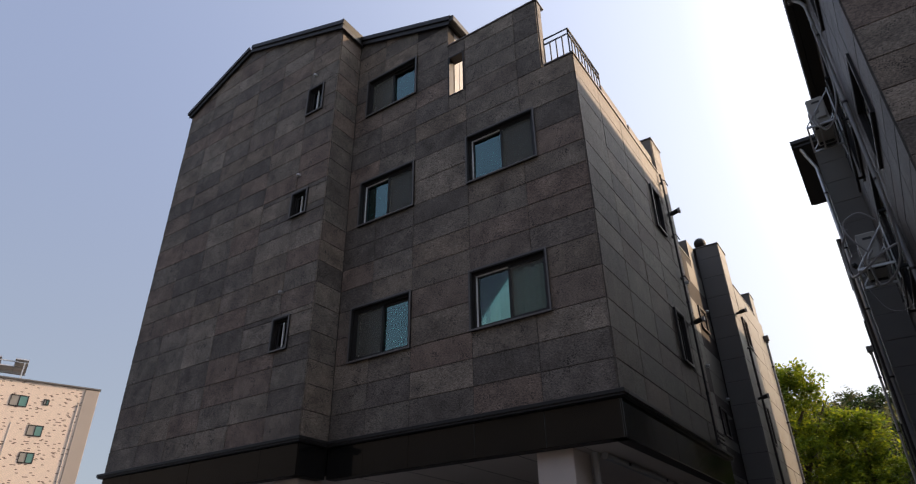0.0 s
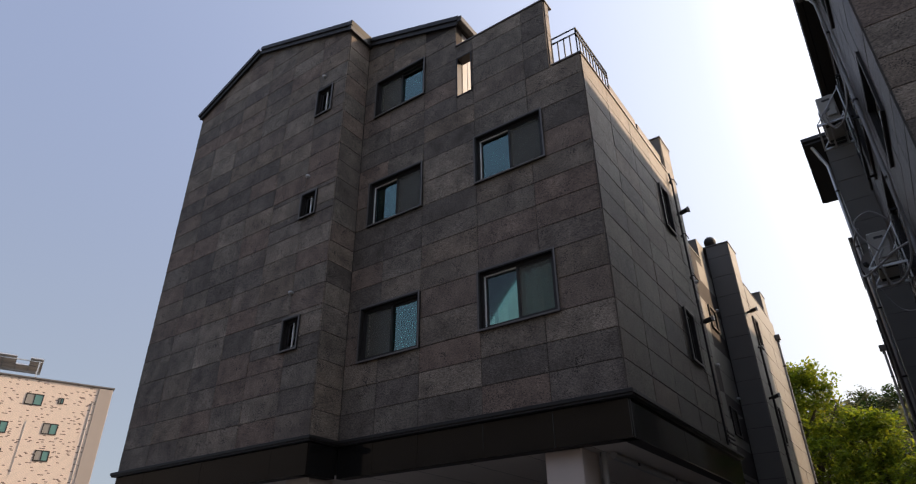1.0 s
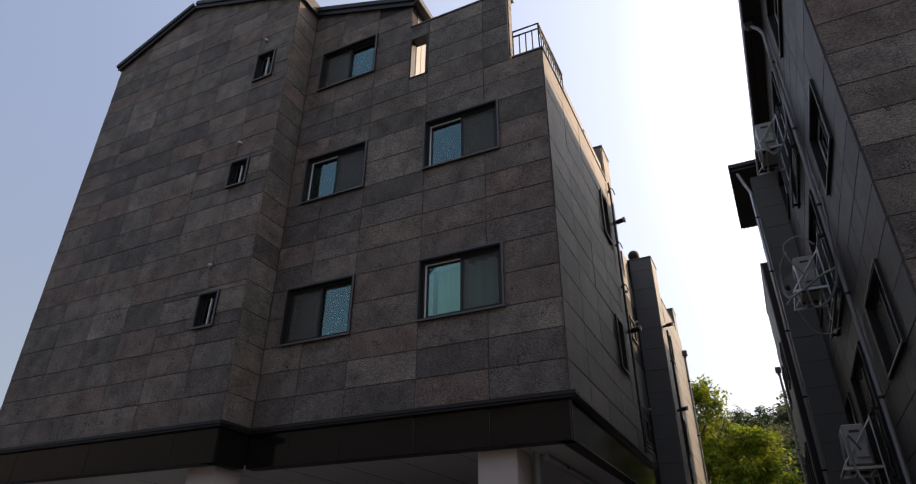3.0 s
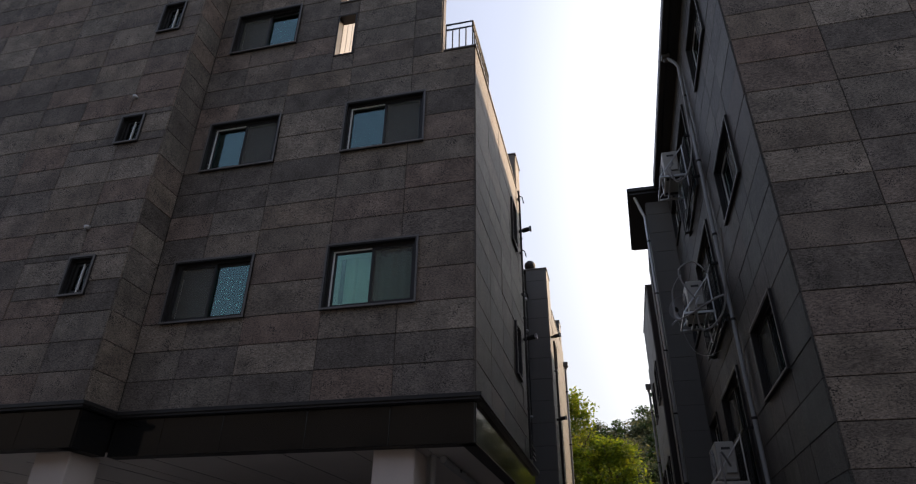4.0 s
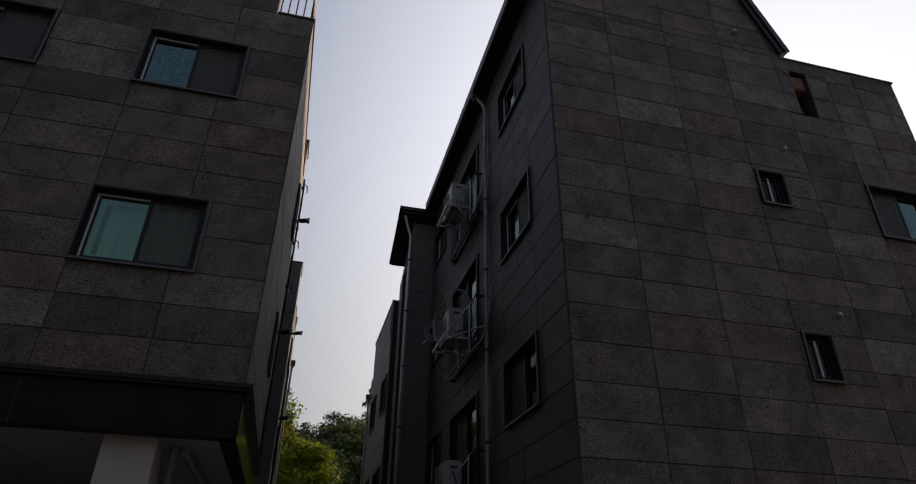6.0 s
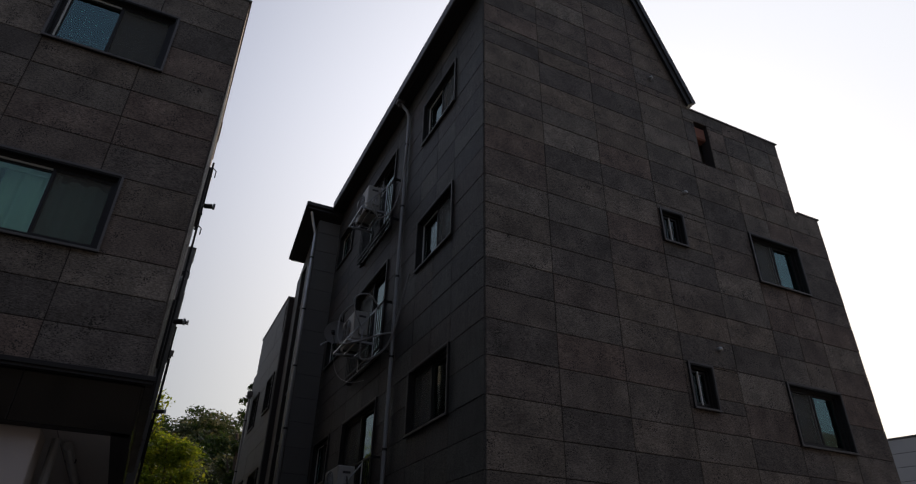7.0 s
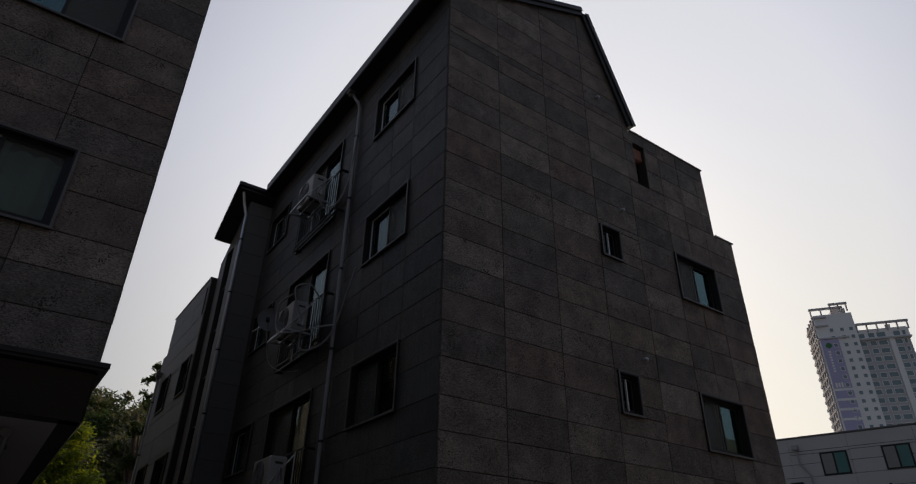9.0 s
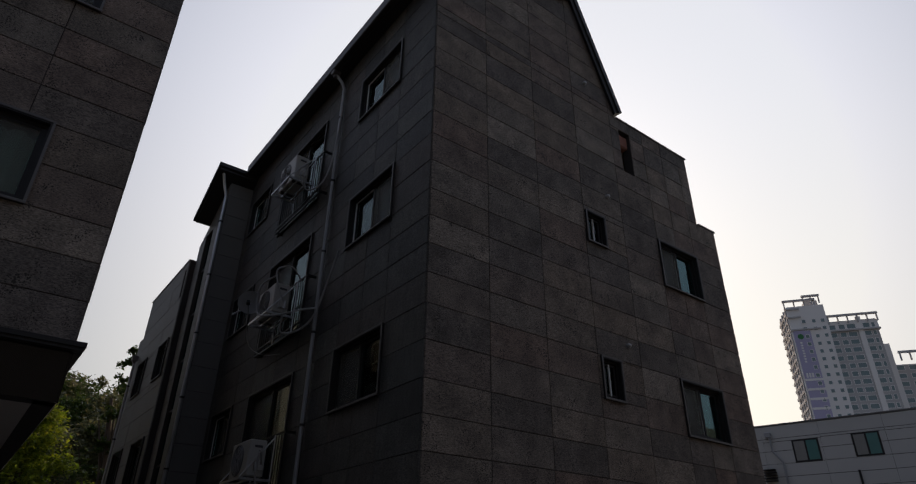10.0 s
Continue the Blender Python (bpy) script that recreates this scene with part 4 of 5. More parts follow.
# satellite dish at the end of the middle rail
dish = thing("satellite_dish", "dull grey satellite dish fixed to the guard rail", "satellite dish", look((0.22, 13.0, 7.12), (-2.7, 6.0, 7.9)))
bm = bmesh.new()
rings = []
for j in range(7):
    r = 0.27 * j / 6
    rings.append([bm.verts.new((r * math.cos(a) * 0.92, r * math.sin(a), 0.9 * -r * r + 0.08)) for a in (2 * math.pi * i / 28 for i in range(28))] if j else [bm.verts.new((0, 0, 0.08))])
for i in range(28):
    bm.faces.new((rings[0][0], rings[1][i], rings[1][(i + 1) % 28]))
for a, b in zip(rings[1:], rings[2:]):
    for i in range(28):
        bm.faces.new((a[i], b[i], b[(i + 1) % 28], a[(i + 1) % 28]))
bmesh.ops.solidify(bm, geom=bm.faces[:], thickness=0.008)
part("reflector", bm, plain("dull_dish_paint", (0.3, 0.29, 0.28), 0.6, 0, 0.15, 5), dish)
bm = bmesh.new()
tube(bm, [(0, -0.28, 0.0), (0, -0.2, -0.3)], 0.012, 6)
part("feed_arm", bm, GREY_PIPE, dish)
bm = bmesh.new()
box(bm, -0.035, 0.035, -0.23, -0.16, -0.4, -0.28, 0.01)
part("feed_horn", bm, DARK_METAL, dish)
bm = bmesh.new()
tube(bm, [(0, 0, 0.08), (0.0, 0.02, 0.2), (0.35, -0.1, 0.45)], 0.018, 6)
part("mount", bm, STEEL, dish)

# ---- ground ----
bm = bmesh.new()
box(bm, -2500, 2500, -2500, 2500, -0.3, 0)
tagged(part("ground", bm, ASPHALT), "worn grey paved yard and street", "ground", "", "structure")

# ---- plain houses that close the street behind ----
STREET_WALL = plain("weathered_render", (0.07, 0.067, 0.065), 0.8, 0, 0.2, 0.4, 0.2)
street = thing("street_house", "plain weathered rendered house row across the street", "building")
for x0, x1, h in ((-75, -50.2, 12.0), (-50, -30.2, 10.5), (-30, -17.2, 11.0), (-17, -6.2, 12.5), (-6, 5.8, 10.5), (6, 17.8, 13.0), (18, 30, 11.0), (30.2, 60, 12.0)):
    bm = bmesh.new()
    box(bm, x0, x1, -22, -11, 0, h, 0.05)
    w = part("wall", bm, STREET_WALL, street)
    n = int((x1 - x0) / 3)
    for f in range(int(h / 2.9) - 1):
        for k in range(n):
            bm = bmesh.new()
            x = x0 + (k + 0.5) * (x1 - x0) / n
            ring(bm, x - 0.8, x + 0.8, 3.6 + 2.9 * f, 4.9 + 2.9 * f, 0.08, -10.998, -10.9)
            box(bm, x - 0.72, x + 0.72, -10.998, -10.96, 3.68 + 2.9 * f, 4.82 + 2.9 * f)
            part("window", bm, DARK_METAL, w)

# ---- the cream brick block in the distance ----
CREAM_BRICK, nodes, links, b = material("cream_brick", 0.8)
tc = nodes.new("ShaderNodeTexCoord")
swap = nodes.new("ShaderNodeMapping")
swap.inputs["Rotation"].default_value = (radians(90), 0, 0)
links.new(tc.outputs["Object"], swap.inputs[0])
br = nodes.new("ShaderNodeTexBrick")
br.inputs["Scale"].default_value = 1.0
br.inputs["Brick Width"].default_value, br.inputs["Row Height"].default_value, br.inputs["Mortar Size"].default_value = 0.24, 0.095, 0.012
br.inputs["Color1"].default_value, br.inputs["Color2"].default_value, br.inputs["Mortar"].default_value = (0, 0, 0, 1), (1, 1, 1, 1), (0, 0, 0, 1)
links.new(swap.outputs[0], br.inputs["Vector"])
pick = ramp(nodes, [(0.0, (0.68, 0.56, 0.47)), (0.88, (0.64, 0.52, 0.44)), (0.915, (0.12, 0.075, 0.06)), (1.0, (0.09, 0.06, 0.05))])
pick.color_ramp.interpolation = "CONSTANT"
links.new(br.outputs["Color"], pick.inputs[0])
links.new(mix_colour(nodes, links, br.outputs["Fac"], pick.outputs[0], (0.5, 0.43, 0.37)), b.inputs["Base Color"])
block_f = thing("brick_block", "cream brick apartment block with scattered dark bricks", "building", pose(-64.7, 31.3, -0.5, 0, 0, 69.2))
bm = bmesh.new()
box(bm, -26, -1.0, 0, 12, 0, 20.85)
wall_f = part("wall", bm, CREAM_BRICK, block_f, "cream brick with scattered dark brown bricks")
bm = bmesh.new()
box(bm, -0.998, 0.25, -0.1, 12, 0, 20.8, 0.03)
part("end_pier", bm, plain("pier_concrete", (0.33, 0.29, 0.26), 0.8, 0, 0.12, 0.5), block_f, "pale concrete end pier")
bm = bmesh.new()
box(bm, -26.1, 0.35, -0.16, 12.1, 20.86, 21.0)
part("coping", bm, TRIM_METAL, block_f, "thin metal coping")


def far_window(parent, m, u0, u1, v0, v1, out=0.06):
    bm = bmesh.new()
    ring(bm, u0, u1, v0, v1, 0.08, -out, 0.04)
    mid = (u0 + u1) / 2
    box(bm, mid - 0.04, mid + 0.04, -out, 0.0, v0 + 0.08, v1 - 0.08)
    w = part("window", bm, DARK_METAL, parent, "", m)
    for a, b, mt in ((u0 + 0.08, mid - 0.04, CURTAIN_GREY), (mid + 0.04, u1 - 0.08, FAR_GLASS)):
        bm = bmesh.new()
        box(bm, a, b, -0.03, -0.004, v0 + 0.08, v1 - 0.08)
        part("pane", bm, mt, w)


FAR_GLASS = plain("far_green_glass", (0.1, 0.22, 0.2), 0.1, 0, 0.2, 0.8)
ident = Matrix.Identity(4)
for u0, u1, v0, v1 in ((-6.85, -5.4, 18.45, 19.5), (-4.18, -3.7, 18.85, 19.4), (-4.8, -3.55, 15.95, 16.95), (-4.8, -3.6, 13.55, 14.5), (-8.7, -7.5, 15.7, 16.75), (-8.6, -7.4, 13.4, 14.4), (-10.3, -9.0, 18.4, 19.5), (-11.6, -10.2, 15.8, 16.9)):
    far_window(block_f, ident, u0, u1, v0, v1)
bm = bmesh.new()
tube(bm, [(-1.0, -0.06, 19.5), (-1.3, -0.05, 19.3), (-1.3, -0.05, 1.0)], 0.045, 8)
part("downpipe", bm, GREY_PIPE, block_f, "pale downpipe")
bm = bmesh.new()
tube(bm, [(-6.2, -0.035, 17.0), (-6.2, -0.035, 12.2)], 0.03, 6)
part("downpipe", bm, GREY_PIPE, block_f, "pale downpipe")
PANEL_BACK = plain("panel_backing", (0.6, 0.58, 0.56), 0.8, 0, 0.15, 1.0)
rack = thing("solar_rack", "steel rack of grey solar panels on the roof", "solar panel", pose(-64.7, 31.3, -0.5, 0, 0, 69.2))
for i in range(4):
    for j in range(2):
        bm = bmesh.new()
        box(bm, 0, 1.06, 0, 1.5, 0, 0.05)
        for k in range(1, 3):
            box(bm, 0.02, 1.04, 0.5 * k - 0.02, 0.5 * k + 0.02, -0.03, -0.001)
        if (i, j) == (2, 0):
            bm.free()
            continue
        place = pose(-10.7 + 1.1 * i, -0.3 + 1.5 * j * 0.94, 22.75 - 0.36 * j, -13, 0, 0)
        panel = part("solar_panel", bm, PANEL_BACK, rack, "grey solar panel underside", place)
        bm = bmesh.new()
        for x0, x1, y0, y1 in ((-0.02, 0.03, 0, 1.5), (1.03, 1.08, 0, 1.5), (0.031, 1.029, -0.01, 0.04), (0.031, 1.029, 1.46, 1.51)):
            box(bm, x0, x1, y0, y1, -0.06, 0.055)
        part("panel_frame", bm, STEEL, panel, "pale aluminium frame")
for y, z in ((0.05, 22.5), (2.15, 22.0)):
    bm = bmesh.new()
    box(bm, -10.7, -6.3, y - 0.05, y + 0.05, z, z + 0.09)
    part("purlin", bm, STEEL, rack, "long steel purlin")
for x in (-9.95, -6.6):
    for y, h in ((0.0, 22.68), (2.2, 22.1)):
        bm = bmesh.new()
        box(bm, x - 0.05, x + 0.05, y - 0.05, y + 0.05, 20.9, h)
        part("post", bm, STEEL, rack)

# ---- the low grey house to the east ----
PANEL_GREY = plain("grey_metal_panel", (0.47, 0.455, 0.43), 0.55, 0, 0.12, 0.7)
low = thing("low_house", "low house clad in grey horizontal metal panels", "building", pose(27.97, 19.16, 0, 0, 0, -74))
bm = bmesh.new()
box(bm, -2, 24, 0.02, 12, 0, 9.3)
wall_l = part("wall", bm, MORTAR, low)
rows_l = [0.0] + [0.3 + 0.6 * k for k in range(15)] + [9.32]
LOW_WINS = [(2.9, 4.08, 7.49, 8.55), (5.49, 6.63, 7.51, 8.58), (8.1, 9.3, 7.5, 8.57), (10.8, 12.0, 7.5, 8.57)]
for c, d in zip(rows_l, rows_l[1:]):
    for u0 in (-2, 1.6, 4.2, 6.9, 9.7, 12.5, 18):
        u1 = {-2: 1.6, 1.6: 4.2, 4.2: 6.9, 6.9: 9.7, 9.7: 12.5, 12.5: 18, 18: 24}[u0]
        for q in split((u0, u1, c, d), LOW_WINS):
            bm = bmesh.new()
            box(bm, q[0] + 0.006, q[1] - 0.006, -0.015, 0.02, q[2] + 0.012, q[3] - 0.012)
            part("panel", bm, PANEL_GREY, wall_l)
for w in LOW_WINS:
    far_window(low, ident, *w, 0.03)
bm = bmesh.new()
box(bm, -2.05, 24.05, -0.05, 12.05, 9.33, 9.4)
part("coping", bm, TRIM_METAL, low, "thin metal coping")
bm = bmesh.new()
box(bm, 1.78, 2.06, -0.25, -0.02, 8.75, 9.0, 0.02)
tube(bm, [(1.95, -0.12, 8.76), (1.98, -0.12, 8.1), (2.35, -0.1, 7.55), (2.35, -0.1, 0.2)], 0.05, 8)
part("downpipe", bm, GREY_PIPE, low, "pale rain hopper and downpipe")
for k in range(5):
    bm = bmesh.new()
    box(bm, 1.4, 1.95, -0.35, -0.02, 6.7 + 0.13 * k, 6.73 + 0.13 * k)
    part("louvre", bm, DARK_METAL, low, "dark metal louvre")
bm = bmesh.new()
box(bm, 5.4, 5.5, -0.06, -0.016, 2.0, 6.95)
part("dark_strip", bm, DARK_METAL, low, "narrow dark strip")

# ---- the distant tower block ----
# wall colours are lightened to paint in the haze of distance
T_WHITE = plain("tower_white_hazed", (0.85, 0.83, 0.81), 0.8, 0, 0.06, 0.1)
T_GREY = plain("tower_grey_hazed", (0.5, 0.49, 0.49), 0.8, 0, 0.06, 0.1)
T_VIOLET = plain("tower_violet_hazed", (0.45, 0.42, 0.6), 0.8, 0, 0.06, 0.1)
T_GLASS = plain("tower_glass", (0.2, 0.27, 0.28), 0.15, 0, 0.2, 0.3)
T_BEIGE = plain("tower_beige", (0.42, 0.42, 0.44), 0.8, 0, 0.06, 0.1)
tower = thing("tower_block", "tall white, grey and violet apartment tower far away in haze", "building", pose(224.5, 100.7, 0, 0, 0, -53.7))


def tower_box(name, mat, x0, x1, y0, y1, z0, z1, label=""):
    bm = bmesh.new()
    box(bm, x0, x1, y0, y1, z0, z1)
    return part(name, bm, mat, tower, label)


tower_box("wall", T_WHITE, 0, 12.4, 0, 16, 0, 94.5, "white rendered tower wall")
tower_box("grey_wing", T_GREY, 12.41, 28.0, 1.2, 16, 0, 87.9, "grey tower wing")
tower_box("wing_pier", T_WHITE, 21.6, 23.2, 0.8, 1.19, 0, 89.0, "white pier")
tower_box("wing_head", T_WHITE, 12.41, 28.3, 0.9, 1.19, 84.3, 87.5, "white head storey")
tower_box("rear_wing", T_GREY, 28.1, 50, 8, 20, 0, 72.5, "lower grey wing")
tower_box("rear_step", T_WHITE, 28.1, 31, 5, 16, 0, 79.5, "stepped white wing")
tower_box("violet_panel", T_VIOLET, 0.3, 5.9, -0.25, -0.01, 0, 85.0, "violet wall panel")
for z in (66.6, 63.2, 59.9, 56.6):
    tower_box("white_band", T_WHITE, 0.3, 5.9, -0.33, -0.26, z, z + 0.8)
for x0, x1, y0, y1, z in ((-0.4, 9.5, -0.6, 16, 85.2), (12.5, 28.6, 0.3, 16, 83.9), (-0.4, 4.0, -0.6, 0, 90.0), (-0.4, 4.0, -0.6, 0, 93.2)):
    tower_box("ledge", T_GREY, x0, x1, y0, y1, z, z + 0.5, "dark ledge")
for x0, x1, z in ((-0.8, 10.2, 96.6), (12.4, 28.8, 89.4), (31.2, 50, 74.4), (6.0, 12.0, 98.0)):
    tower_box("roof_frame", T_GREY, x0, x1, 0.0, 0.9, z, z + 0.7, "dark roof frame beam")
    n = int((x1 - x0) / 3)
    for k in range(n + 1):
        x = x0 + 0.4 + (x1 - x0 - 0.8) * k / n
        tower_box("roof_post", T_GREY, x - 0.2, x + 0.2, 0.2, 0.8, z - 2.6, z)
tower_box("lift_house", T_GREY, 7.5, 11.8, 4, 12, 94.5, 97.9, "grey lift house")
rng_t = random.Random(9)
pane_mesh = {}


def tower_window(x, y, z, w, h):
    if (w, h) not in pane_mesh:
        bm = bmesh.new()
        box(bm, -w / 2, w / 2, -0.04, 0, -h / 2, h / 2)
        box(bm, -0.06, 0.06, -0.09, -0.041, -h / 2, h / 2)
        for f in bm.faces:
            f.material_index = 0
        n0 = len(bm.faces)
        ring(bm, -w / 2 - 0.14, w / 2 + 0.14, -h / 2 - 0.14, h / 2 + 0.14, 0.14, -0.1, 0)
        bm.faces.ensure_lookup_table()
        for f in bm.faces[n0:]:
            f.material_index = 1
        me = bpy.data.meshes.new("tower_window")
        bm.to_mesh(me)
        bm.free()
        me.materials.append(T_GLASS)
        me.materials.append(T_WHITE)
        pane_mesh[(w, h)] = me
    ob = new("window", pane_mesh[(w, h)])
    ob.parent = tower
    ob.location = (x, y, z)


for f in range(15):
    z = 48.5 + 2.85 * f
    for x in (4.6, 8.0, 10.9):
        tower_window(x, -0.26 if x < 6 else -0.01, z, 1.1, 1.2)
    if z < 87:
        for x, w in ((13.6, 1.8), (16.6, 1.8), (19.6, 2.6), (24.4, 2.0), (26.6, 0.9)):
            tower_window(x, 1.19 if z < 84.2 else 0.89, z, w, 1.6)
for f in range(9):
    for x in (33, 37, 41, 45):
        tower_window(x, 7.99, 48.5 + 2.85 * f, 2.4, 1.5)
for f in range(16):
    z = 49 + 2.85 * f
    bm = bmesh.new()
    box(bm, -0.5, -0.02, 1.0, 15.5, z, z + 0.9)
    part("balcony", bm, T_BEIGE, tower, "beige balcony front")
    for y in (1.0, 4.6, 8.2, 11.8):
        bm = bmesh.new()
        box(bm, -0.45, -0.02, y, y + 0.9, z + 0.901, z + 2.849)
        part("balcony_pier", bm, T_BEIGE, tower)
# lettering and emblem reduced to plain shapes
for k in range(8):
    tower_box("sign_bar", T_WHITE, 1.7, 2.4, -0.3, -0.252, 73.2 + k * 1.0, 73.8 + k * 1.0)
for k in range(3):
    tower_box("sign_bar", T_WHITE, 1.0 + 0.9 * k, 1.6 + 0.9 * k, -0.3, -0.252, 67.8, 69.4)
bm = bmesh.new()
bmesh.ops.create_cone(bm, cap_ends=True, segments=20, radius1=1.0, radius2=1.0, depth=0.05, matrix=Matrix.Translation((2.4, -0.28, 82.8)) @ Matrix.Rotation(radians(90), 4, "X"))
part("emblem", bm, plain("emblem_green", (0.04, 0.2, 0.06), 0.6), tower, "round green emblem")


# ---- trees ----
def leaf_material(name, colour, glow):
    m, nodes, links, b = material(name, 0.55, 0, 0.3)
    geo = nodes.new("ShaderNodeNewGeometry")
    hue = ramp(nodes, [(0.0, tuple(c * 0.6 for c in colour)), (0.5, colour), (1.0, (min(1, colour[0] * 1.7), colour[1] * 1.35, colour[2]))])
    links.new(geo.outputs["Random Per Island"], hue.inputs[0])
    links.new(hue.outputs[0], b.inputs["Base Color"])
    tl = nodes.new("ShaderNodeBsdfTranslucent")
    links.new(mix_colour(nodes, links, 1.0, hue.outputs[0], glow, "MULTIPLY"), tl.inputs[0])
    mx = nodes.new("ShaderNodeMixShader")
    mx.inputs[0].default_value = 0.42
    links.new(b.outputs[0], mx.inputs[1])
    links.new(tl.outputs[0], mx.inputs[2])
    links.new(mx.outputs[0], nodes["Material Output"].inputs[0])
    return m


BARK = plain("bark", (0.09, 0.07, 0.055), 0.9, 0, 0.35, 8, 0.5)
LEAF_BRIGHT = leaf_material("bright_leaves", (0.105, 0.15, 0.024), (2.9, 2.7, 1.2))
LEAF_DARK = leaf_material("dark_leaves", (0.035, 0.06, 0.02), (1.6, 1.7, 1.2))
# leaf green paled in the colour itself, standing in for haze
LEAF_HAZED = leaf_material("hazed_leaves", (0.085, 0.095, 0.055), (1.8, 1.8, 1.5))


def leaf_cloud(rng, clumps, per, size, verts, faces):
    """Leaf blades scattered in flattened sprays round the clump centres."""
    for c, r in clumps:
        for _ in range(per):
            d = Vector((rng.gauss(0, 1), rng.gauss(0, 1), rng.gauss(0, 0.6)))
            d = d.normalized() * r * rng.uniform(0.35, 1.05)
            p = c + d
            a, e = rng.uniform(0, 6.283), rng.uniform(-0.9, 0.5)
            u = Vector((math.cos(a) * math.cos(e), math.sin(a) * math.cos(e), math.sin(e)))
            w = u.cross(Vector((rng.uniform(-0.5, 0.5), rng.uniform(-0.5, 0.5), 1))).normalized()
            s = size * rng.uniform(0.6, 1.3)
            n = len(verts)
            verts += [p - u * s * 0.5, p + w * s * 0.24, p + u * s * 0.5, p - w * s * 0.24]
            faces.append((n, n + 1, n + 2, n + 3))


def tree(x, y, z, height, spread, leaf, size, seed, label, per=34, count=150, base=0.25):
    rng = random.Random(seed)
    t = thing("tree", label, "tree", pose(x, y, z), "trees behind the alley")
    bm = bmesh.new()
    top = height * 0.82

    def limb(points, r0, r1):
        rr = [r0 + (r1 - r0) * i / (len(points) - 1) for i in range(len(points))]
        loops = [[bm.verts.new(Vector(p) + Vector((r * math.cos(a), r * math.sin(a), 0))) for a in (k * 1.0472 for k in range(6))] for p, r in zip(points, rr)]
        for a, b in zip(loops, loops[1:]):
            for k in range(6):
                bm.faces.new((a[k], a[(k + 1) % 6], b[(k + 1) % 6], b[k]))

    trunk = [(rng.uniform(-0.15, 0.15) * i, rng.uniform(-0.15, 0.15) * i, top * i / 5) for i in range(6)]
    limb(trunk, height * 0.022, height * 0.006)
    clumps = []
    for k in range(12):
        h = height * rng.uniform(base, 0.85)
        a = k * 2.4 + rng.uniform(-0.4, 0.4)
        reach = spread * rng.uniform(0.55, 1.0) * (1.15 - 0.55 * h / height)
        end = Vector((math.cos(a) * reach, math.sin(a) * reach, h + height * 0.12))
        limb([(0, 0, h * 0.8), tuple(end * 0.5 + Vector((0, 0, h * 0.42))), tuple(end)], height * 0.009, height * 0.002)
    part("trunk", bm, BARK, t, "grey-brown bark")
    for k in range(count):
        f = rng.random()
        h = height * (base + (1 - base) * f)
        prof = spread * (1.0 - 0.75 * abs(f - 0.35) ** 1.2 / 0.65) * (0.75 + 0.5 * rng.random())
        a = rng.uniform(0, 6.283)
        q = prof * math.sqrt(rng.random())
        clumps.append((Vector((math.cos(a) * q, math.sin(a) * q, h)), spread * rng.uniform(0.12, 0.26)))
    verts, faces = [], []
    leaf_cloud(rng, clumps, per, size, verts, faces)
    me = bpy.data.meshes.new("crown")
    me.from_pydata([tuple(v) for v in verts], [], faces)
    me.materials.append(leaf)
    c = new("crown", me)
    c.parent = t
    c["label"] = "crown of many small leaves"
    return t


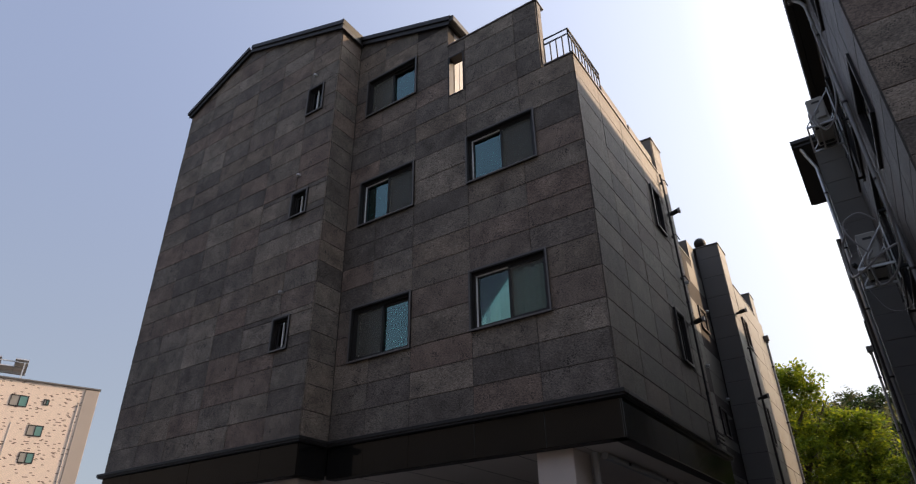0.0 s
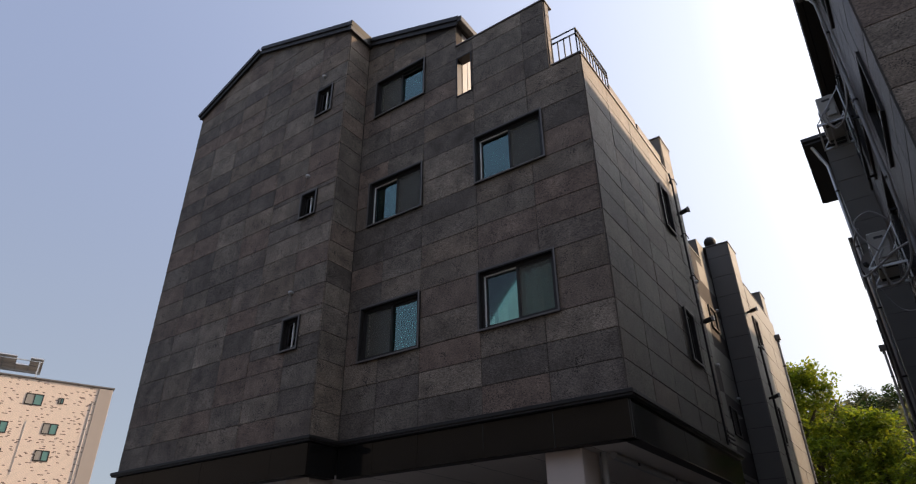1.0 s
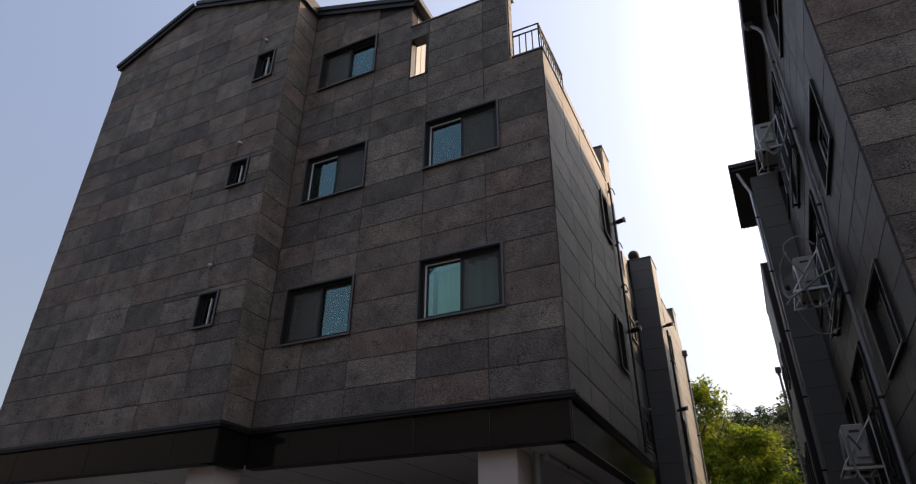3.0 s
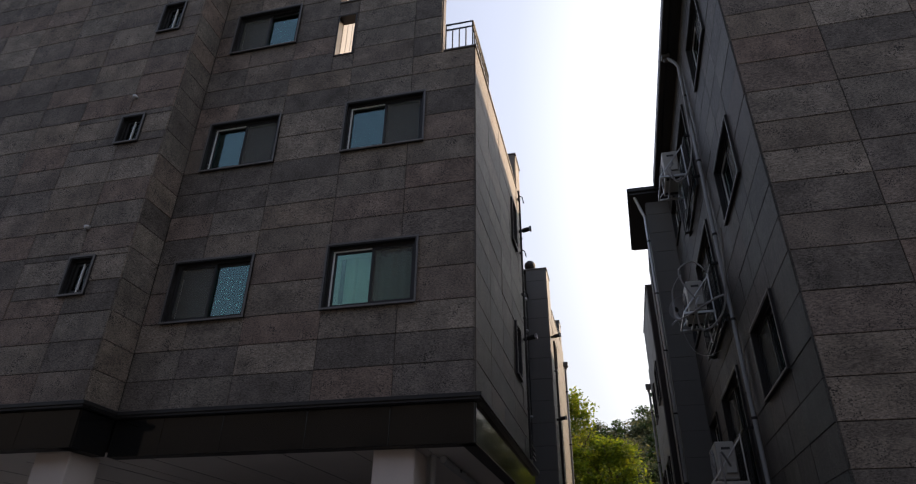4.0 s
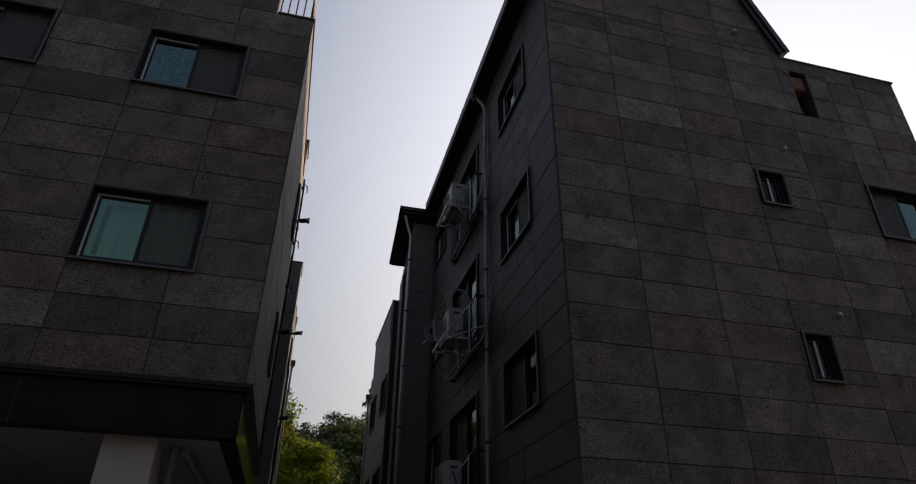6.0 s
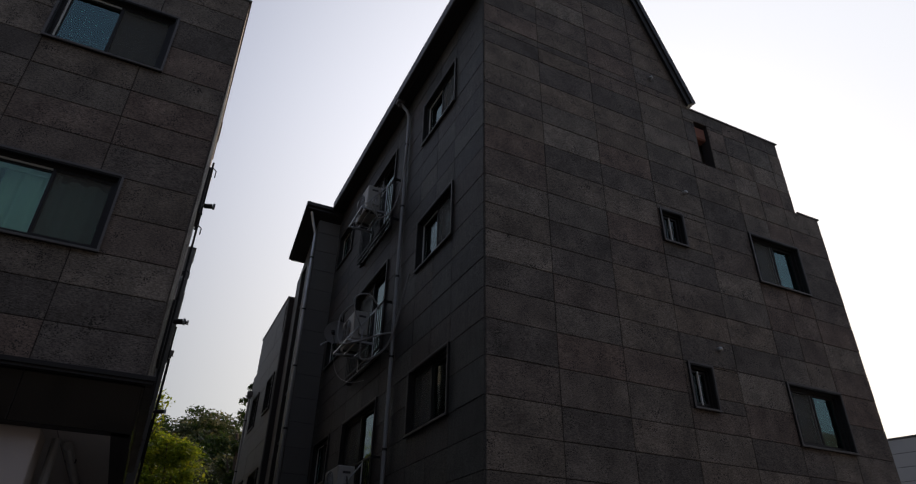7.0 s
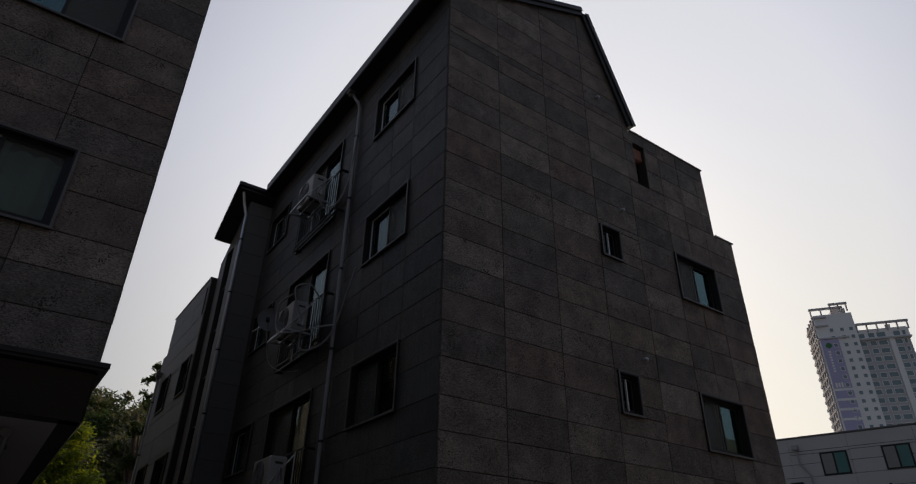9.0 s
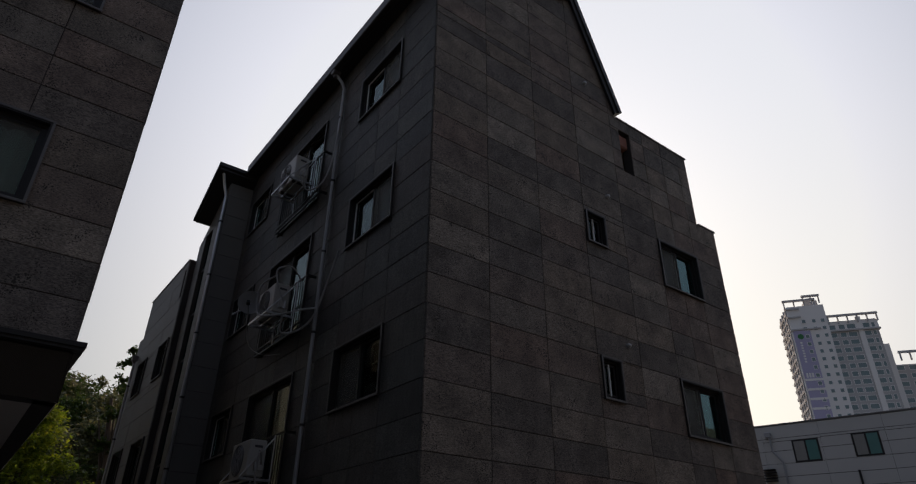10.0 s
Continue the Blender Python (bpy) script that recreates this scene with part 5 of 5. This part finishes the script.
tree(-4.0, 34.0, 0, 11.3, 2.8, LEAF_BRIGHT, 0.22, 1, "tall leafy tree with sunlit yellow-green foliage", 100, 250)
tree(-1.6, 33.0, 0, 8.6, 2.6, LEAF_BRIGHT, 0.21, 2, "lower leafy tree with bright green foliage", 100, 200)
tree(1.6, 36.0, 0, 8.6, 2.9, LEAF_HAZED, 0.22, 3, "leafy tree in green paled for haze beside the rear house", 90, 260)
tree(4.8, 39.0, 0, 11.0, 3.6, LEAF_DARK, 0.3, 4, "dark green leafy tree beside the rear house", 60, 200)
tree(-8.5, 36.0, 0, 11.0, 3.4, LEAF_BRIGHT, 0.3, 5, "tall leafy tree with sunlit yellow-green foliage", 50, 200)
tree(0.75, 27.5, 0, 10.0, 0.9, LEAF_DARK, 0.17, 6, "slender tree close to the rear house", 60, 90, 0.35)
bm = bmesh.new()
hill = []
for i in range(25):
    row = []
    for j in range(41):
        x, y = -120 + j * 6.0, 46 + i * 5.0
        z = 28.5 * (1 - math.exp(-((y - 46) / 45) ** 1.5)) * (0.85 + 0.15 * math.sin(x * 0.045 + 1.0)) + 1.2 * noise.noise(Vector((x * 0.05, y * 0.05, 0)))
        row.append(bm.verts.new((x, y, max(-0.4, z - 0.4))))
    hill.append(row)
for a, b in zip(hill, hill[1:]):
    for j in range(40):
        bm.faces.new((a[j], a[j + 1], b[j + 1], b[j]))
tagged(part("hillside", bm, plain("forest_floor", (0.035, 0.04, 0.02), 0.95, 0, 0.3, 0.2)), "wooded hillside rising behind the houses", "hill", "", "structure")
rng_h = random.Random(21)
for name, leaf, seed in (("forest", LEAF_DARK, 1), ("forest", LEAF_HAZED, 2)):
    rng_h.seed(seed)
    verts, faces = [], []
    for k in range(150):
        x, y = rng_h.uniform(-34, 34), rng_h.uniform(50, 110)
        z = 28.5 * (1 - math.exp(-((y - 46) / 45) ** 1.5)) * (0.85 + 0.15 * math.sin(x * 0.045 + 1.0))
        h, s = rng_h.uniform(4, 7), rng_h.uniform(2.0, 3.4)
        clumps = []
        for q in range(20):
            a, d = rng_h.uniform(0, 6.283), s * math.sqrt(rng_h.random())
            clumps.append((Vector((x + math.cos(a) * d, y + math.sin(a) * d, z + h * (1.0 - 0.55 * (d / s) ** 2) - rng_h.uniform(0, 1.8))), rng_h.uniform(0.6, 1.2)))
        leaf_cloud(rng_h, clumps, 32, 0.55, verts, faces)
    me = bpy.data.meshes.new("forest")
    me.from_pydata([tuple(v) for v in verts], [], faces)
    me.materials.append(leaf)
    tagged(new("forest", me), "dense mixed forest on the hillside", "forest", "", "stuff")


# ---- stone panels on the walls ----
lay_panels()
